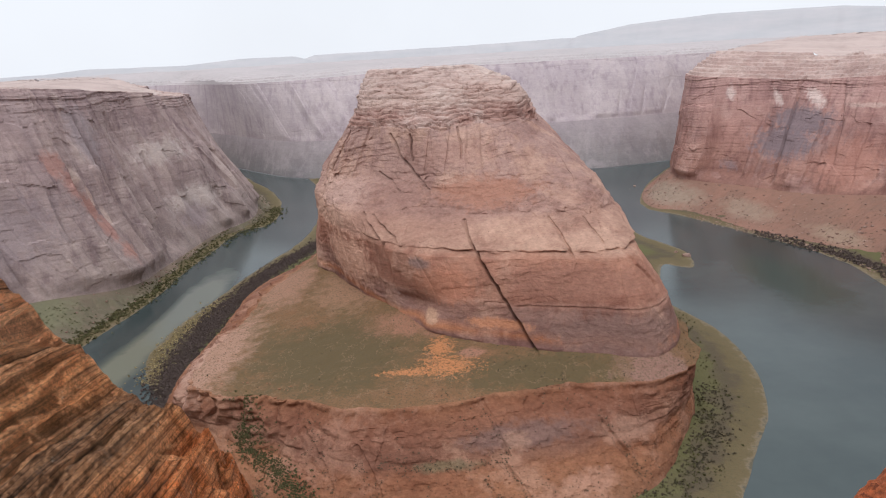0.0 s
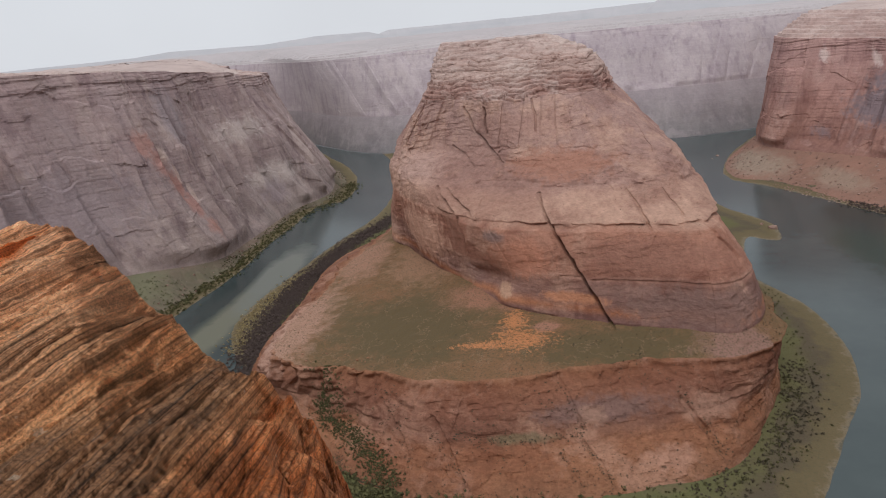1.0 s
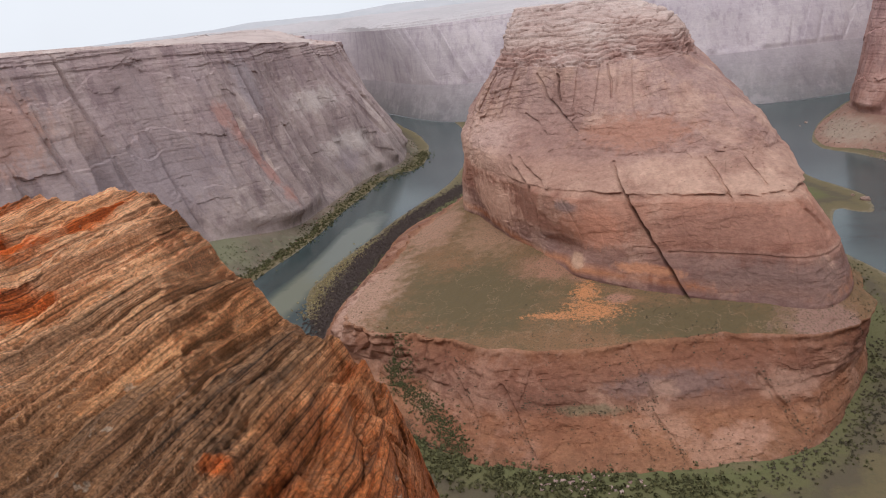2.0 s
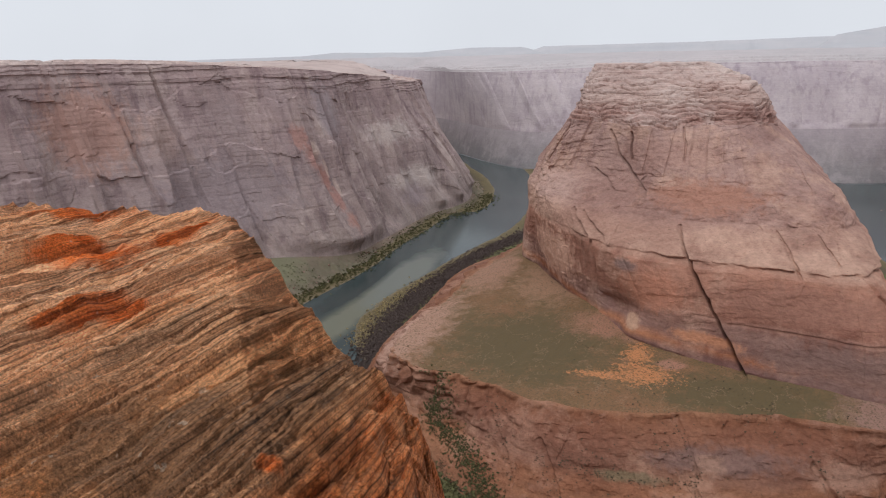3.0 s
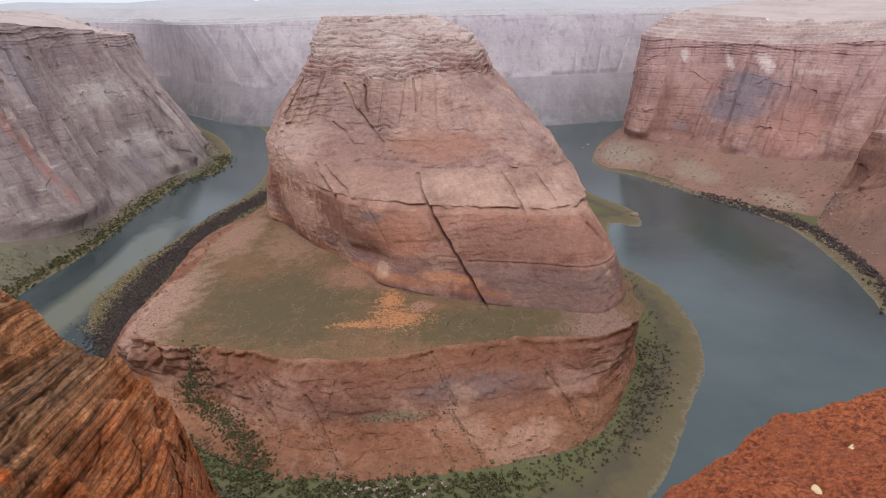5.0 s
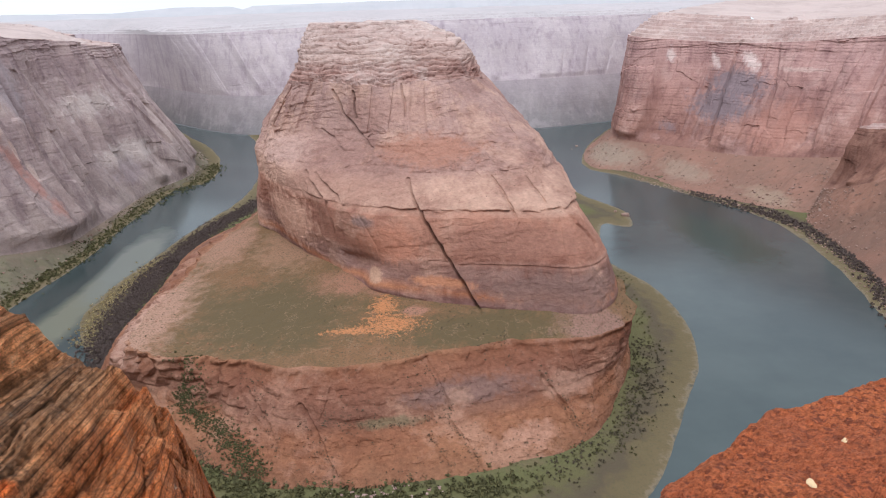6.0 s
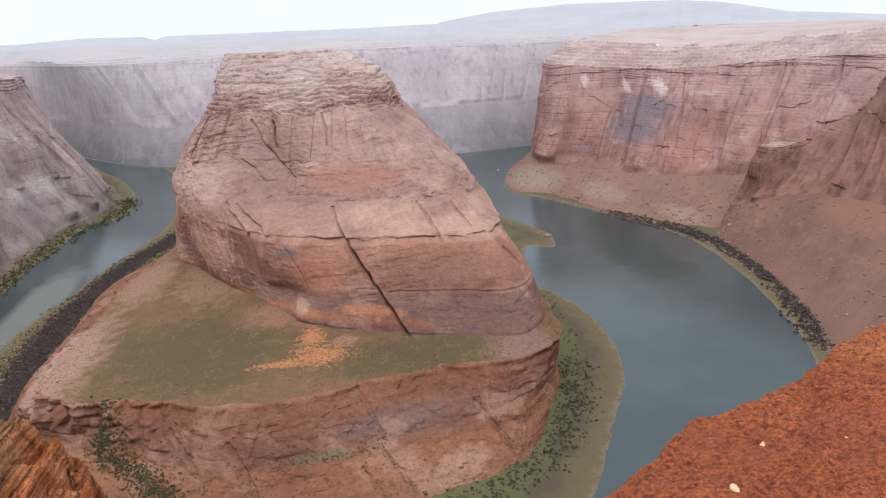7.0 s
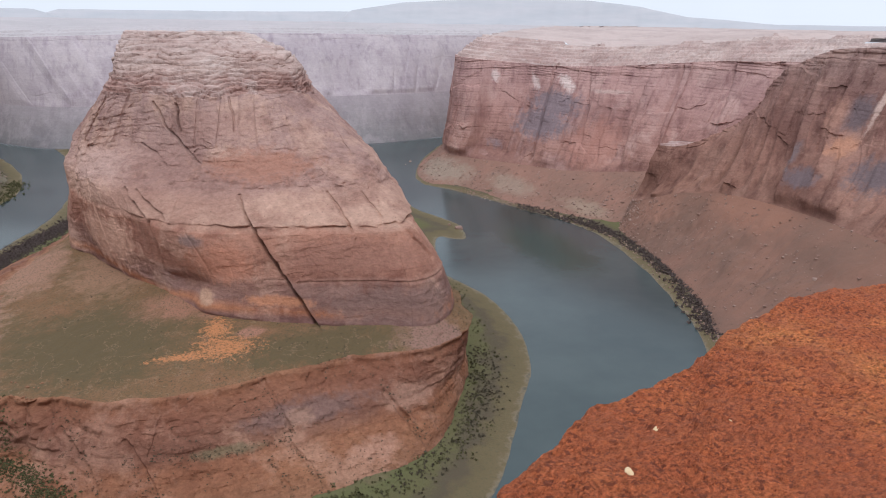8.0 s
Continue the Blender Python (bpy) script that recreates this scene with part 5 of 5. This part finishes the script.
def chip(x, y, size, turn, seed):
    """A small flat broken stone lying on the ledge."""
    bm = bmesh.new()
    bmesh.ops.create_icosphere(bm, subdivisions=2, radius=1.0)
    r = random.Random(seed)
    tilt = [Vector((r.uniform(-1, 1), r.uniform(-1, 1), r.uniform(-1, 1))).normalized() for _ in range(5)]
    for v in bm.verts:
        for p in tilt:                      # flat broken sides
            d = v.co.dot(p)
            if d > 0.62:
                v.co -= p * (d - 0.62)
        v.co = Vector((v.co.x * size, v.co.y * size * 0.6, v.co.z * size * 0.32))
    me = bpy.data.meshes.new("stone_chip")
    bm.to_mesh(me)
    bm.free()
    me.materials.append(M_CHIP)
    ob = new("stone_chip", me)
    ob.matrix_world = pose(x, y, ledge_top(x, y) + size * 0.16, 4, -3, turn)
    return tagged(ob, "small pale sandstone chip lying on the red ledge", "stone", "chips on the ledge")


def ledge_top(x, y):
    """Height of the red ledge at a place."""
    top = bpy.data.objects["sandstone_ledge"].children[0].data
    co = np.empty(len(top.vertices) * 3, np.float32)
    top.vertices.foreach_get("co", co)
    co = co.reshape(-1, 3)
    return float(co[np.argmin((co[:, 0] - x) ** 2 + (co[:, 1] - y) ** 2), 2])


for k, (x, y, size) in enumerate(((2.54, 3.0, 0.036), (2.13, 2.64, 0.044), (3.05, 2.95, 0.012))):
    chip(x, y, size, 25 + 47 * k, k)


def boulder(x, y, z, size, seed, label):
    """A single weathered block, uneven and worn round."""
    bm = bmesh.new()
    bmesh.ops.create_icosphere(bm, subdivisions=3, radius=1.0)
    co = np.array([v.co for v in bm.verts])
    r = 1 + 0.30 * fbm(co * 0.9, 3, seed) + 0.10 * panels(co[:, 0] * 1.3 + co[:, 2], 0.6, seed)
    for v, k in zip(bm.verts, r):
        v.co = Vector((v.co.x * size * k, v.co.y * size * 0.75 * k, v.co.z * size * 0.6 * k))
    me = bpy.data.meshes.new("boulder")
    bm.to_mesh(me)
    bm.free()
    me.materials.append(M_BOULDER)
    ob = new("boulder", me)
    ob.matrix_world = pose(x, y, z, 0, 0, 37 * seed)
    return tagged(ob, label, "boulder", "boulders by the river")


for k, (x, y, size) in enumerate(((327, 966, 6.0), (318, 985, 3.0), (390, 1500, 5.0), (372, 1470, 4.0), (352, 1500, 3.5))):
    h, _ = bank_height(np.array([float(x)]), np.array([float(y)]))
    boulder(x, y, float(h[0]) + size * 0.2, size, k, "pale orange boulder on the sandbar" if k < 2 else "pale boulder in the river shallows")


# ---------------------------------------------------------------- scrub along the river and on the slopes
def scrub_mass(name, label, places, sizes, mat, seed, blades=14, tall=1.0):
    """Many low shrubs in one object: each a loose spray of small leaf clumps on short stems."""
    rng = np.random.default_rng(seed)
    n = len(places)
    c = np.repeat(places, blades, 0)
    sz = np.repeat(sizes, blades)[:, None]
    v = rng.normal(size=(n * blades, 3))
    v /= np.linalg.norm(v, axis=1)[:, None]
    v[:, 2] = np.abs(v[:, 2]) * tall
    mid = c + v * sz * rng.uniform(0.25, 0.62, (n * blades, 1)) + np.array([0, 0, 0.1]) * sz
    a = rng.normal(size=(n * blades, 3))
    a /= np.linalg.norm(a, axis=1)[:, None]
    b = np.cross(a, v)
    w = sz * rng.uniform(0.16, 0.36, (n * blades, 1))
    quad = np.stack([mid + a * w, mid + b * w * 0.8, mid - a * w * 0.9, mid - b * w], 1)
    f = np.arange(n * blades * 4).reshape(-1, 4)
    ob = new(name, mesh_from(name, quad.reshape(-1, 3), f, mat, False))
    return tagged(ob, label, "shrubs", kind="stuff")


def on_ground(x, y):
    h, _ = bank_height(x, y)
    return np.stack([x, y, np.maximum(h, 0.1)], -1)


def band(line, n, spread, rng):
    """Random places along a plan line."""
    p = spline(line, 400)
    i = rng.integers(0, 400, n)
    q = p[i] + rng.normal(size=(n, 2)) * spread
    return q[:, 0], q[:, 1]


rng = np.random.default_rng(7)
x, y = band([(-268, 575), (-292, 650), (-298, 760), (-292, 860), (-275, 990), (-235, 1110), (-190, 1250)], 9000, (11, 14), rng)
scrub_mass("tamarisk_thicket", "dense dark leafless tamarisk thicket along the river bank", on_ground(x, y), rng.uniform(1.9, 3.3, len(x)), M_TAMARISK, 1, 12)
x, y = band([(-318, 640), (-326, 700), (-326, 770), (-316, 860)], 500, (7, 10), rng)
scrub_mass("straw_reeds", "straw-coloured reeds on the river spit", on_ground(x, y), rng.uniform(1.5, 3.0, len(x)), M_STRAW, 2, 10)
x, y = band([(-252, 600), (-262, 760), (-255, 900), (-225, 1020)], 260, (8, 14), rng)
scrub_mass("green_shrubs", "green shrubs at the foot of the butte", on_ground(x, y), rng.uniform(2.0, 4.5, len(x)), M_SHRUB, 3)
x, y = band([(60, 372), (130, 405), (175, 465), (200, 520), (216, 590), (228, 670), (236, 740)], 1300, (11, 11), rng)
near = fbm(vec(x * 0.035, y * 0.035, 0 * x), 3, 83) + 0.18 * rng.normal(size=len(x)) > -0.08
x, y = x[near], y[near]
scrub_mass("green_shrubs", "green and olive shrubs on the sandy river bank", on_ground(x, y), 0.7 + 2.2 * rng.power(0.5, len(x)), M_SHRUB, 4)
x, y = band([(90, 380), (160, 440), (195, 500), (214, 560)], 600, (9, 10), rng)
scrub_mass("dry_shrubs", "dark dry brush on the sandy river bank", on_ground(x, y), rng.uniform(1.0, 2.4, len(x)), M_DRYSHRUB, 5)
x, y = band([(-200, 470), (-150, 415), (-100, 385), (-20, 368), (60, 370)], 1200, (12, 12), rng)
scrub_mass("green_shrubs", "dark green shrubs crowding the foot of the slope", on_ground(x, y), rng.uniform(2.0, 4.5, len(x)), M_SHRUB, 6)
x, y = band([(462, 540), (490, 610), (520, 690), (535, 780), (540, 880), (520, 960), (470, 1070)], 1500, (7, 12), rng)
scrub_mass("dry_shrubs", "dark brush along the far river bank", on_ground(x, y), rng.uniform(2.0, 4.5, len(x)), M_TAMARISK, 8)
x, y = band([(-450, 700), (-440, 800), (-428, 890), (-425, 1010), (-415, 1180), (-370, 1330), (-380, 1450)], 1200, (9, 14), rng)
scrub_mass("green_shrubs", "grey-green shrubs under the canyon wall", on_ground(x, y), rng.uniform(2.0, 4.5, len(x)), M_SHRUB, 9)

for name, label, slope, count, size, mt, lo in (("talus_scrub", "grey-green shrubs scattered over the slope under the canyon wall", talus_left, 2600, 3.2, M_SHRUB, 0), ("talus_scrub", "sparse dry shrubs scattered over the red talus", talus_right, 900, 2.4, M_DRYSHRUB, 0), ("talus_scrub", "sparse dry shrubs on the bare red slope", talus_spur, 700, 1.6, M_DRYSHRUB, 0)):
    flat_list = slope[:24].reshape(-1, 3)
    sel = flat_list[rng.integers(0, len(flat_list), count)]
    sel = sel[fbm(sel * 0.012, 3, 131) + 0.25 * rng.normal(size=count) > -0.1]
    scrub_mass(name, label, sel, size * rng.uniform(0.4, 1.0, len(sel)), mt, 50 + count, 8)

# low scrub dotted over the butte's slopes and bench
pick = butte_low[4:].reshape(-1, 3)
spot_r = np.hypot((pick[:, 0] + 12) / 30, (pick[:, 1] - 508) / 24)
sandy = pick[(spot_r < 1) & (pick[:, 2] > 52) & (rng.random(len(pick)) < 0.10)]
scrub_mass("sand_scrub", "small dark shrubs on the orange sand patch", sandy, rng.uniform(0.5, 1.2, len(sandy)), M_DRYSHRUB, 31, 7)
keep = pick[(pick[:, 1] < 800) & (rng.random(len(pick)) < 0.05)]
keep = keep[fbm(keep * 0.03, 3, 77) + 0.35 * rng.normal(size=len(keep)) > 0.25]
scrub_mass("slope_scrub", "small dark desert shrubs dotted over the slopes", keep, rng.uniform(0.6, 1.7, len(keep)), M_DRYSHRUB, 11, 7)
shelf = butte_mid[:, :640].reshape(-1, 3)
shelf = shelf[(rng.random(len(shelf)) < 0.012)]
shelf = shelf[fbm(shelf * 0.02, 3, 79) + 0.3 * rng.normal(size=len(shelf)) > 0.1]
scrub_mass("slope_scrub", "small dark shrubs dotted over the rock shelves of the butte", shelf, rng.uniform(0.4, 0.9, len(shelf)), M_DRYSHRUB, 13, 7)
apron = butte_low[2:30, :640].reshape(-1, 3)
apron = apron[rng.integers(0, len(apron), 2200)]
apron = apron[fbm(apron * 0.025, 3, 81) + 0.4 * rng.normal(size=len(apron)) > 0.15]
scrub_mass("slope_scrub", "small dark shrubs sprinkled over the lower sandstone slope", apron, rng.uniform(0.4, 1.0, len(apron)), M_DRYSHRUB, 14, 7)
gully = spline([(-172, 476), (-160, 465), (-129, 429), (-104, 397)], 200)
x, y = (gully[rng.integers(0, 200, 1500)] + rng.normal(size=(1500, 2)) * (5, 4)).T
near = np.array([pick[np.argmin((pick[:, 0] - a) ** 2 + (pick[:, 1] - b) ** 2)] for a, b in zip(x, y)])
scrub_mass("green_shrubs", "green shrubs filling a gully in the slope", near, rng.uniform(0.9, 2.2, len(near)), M_SHRUB, 12)


# rows of shrubs rooted in the joints and on the ledge of the lower slope
for line, count in ((((-116, 457), (-93, 413)), 60), (((-78, 426), (-52, 394)), 60), (((11, 413), (25, 392)), 40), (((27, 422), (44, 395)), 50), (((99, 457), (122, 427)), 70), (((13, 452), (28, 428)), 30), (((-62, 421), (-18, 419), (28, 424)), 150), (((-150, 430), (-130, 400), (-100, 384)), 200)):
    way = spline(line, 100)
    q = way[rng.integers(0, 100, count)] + rng.normal(size=(count, 2)) * 1.6
    near = np.array([pick[np.argmin((pick[:, 0] - a) ** 2 + (pick[:, 1] - b) ** 2)] for a, b in q])
    scrub_mass("joint_scrub", "row of dark shrubs rooted in a joint of the slope", near, rng.uniform(0.6, 1.6, count), M_DRYSHRUB, 40 + count, 8)


def boulder_field(label, places, sizes, mat, seed):
    """Angular fallen blocks in one object."""
    rng = np.random.default_rng(seed)
    corners = np.array([[x, y, z] for x in (-1, 1) for y in (-1, 1) for z in (-1, 1)], float)
    quads = np.array([[0, 1, 3, 2], [4, 6, 7, 5], [0, 4, 5, 1], [2, 3, 7, 6], [0, 2, 6, 4], [1, 5, 7, 3]])
    n = len(places)
    v = corners[None] * rng.uniform(0.5, 1.0, (n, 8, 3)) * sizes[:, None, None] * np.array([0.6, 0.5, 0.4])
    a = rng.uniform(0, 6.28, n)
    c, sn = np.cos(a)[:, None], np.sin(a)[:, None]
    v = np.stack([v[..., 0] * c - v[..., 1] * sn, v[..., 0] * sn + v[..., 1] * c, v[..., 2]], -1) + places[:, None]
    f = (quads[None] + 8 * np.arange(n)[:, None, None]).reshape(-1, 4)
    return tagged(new("fallen_rocks", mesh_from("fallen_rocks", v.reshape(-1, 3), f, mat, False)), label, "rocks", kind="stuff")


for label, slope, count, big_size, seed in (("fallen red sandstone blocks on the talus", talus_right, 900, 5.0, 21), ("fallen red sandstone blocks on the bare slope", talus_spur, 900, 4.0, 22),
                                             ("fallen grey sandstone blocks under the cliff", talus_left, 260, 3.5, 23)):
    flat_list = slope.reshape(-1, 3)
    sel = flat_list[rng.integers(0, len(flat_list), count)]
    boulder_field(label, sel, big_size * rng.power(0.6, count) * 0.8 + 0.5, M_BOULDER, seed)
x, y = band([(455, 520), (485, 605), (525, 770), (530, 930), (475, 1060), (410, 1210)], 900, (5, 8), rng)
fan = rng.normal(size=(70, 2)) * (16, 5) + (-22, 372)
boulder_field("pale rocks washed out at the foot of the slope", on_ground(fan[:, 0], fan[:, 1]), rng.uniform(0.8, 3.0, 70), M_CAPROCK, 27)
boulder_field("pale rocks along the waterline", on_ground(x, y), rng.uniform(0.6, 2.6, len(x)), M_BOULDER, 24)
ledge_rows = butte_low[20:28, :640].reshape(-1, 3)
sel = ledge_rows[rng.integers(0, len(ledge_rows), 220)]
boulder_field("fallen blocks on the lower slope of the butte", sel, rng.uniform(0.4, 1.8, 220), M_LOWER, 25)

left_rim = butte_low[66:72].reshape(-1, 3)
left_rim = left_rim[(left_rim[:, 0] < -130) & (left_rim[:, 1] < 700)]
sel = left_rim[rng.integers(0, len(left_rim), 110)]
boulder_field("pale knobs of rock along the edge of the bench", sel, rng.uniform(0.6, 2.2, 110), M_LOWER, 26)
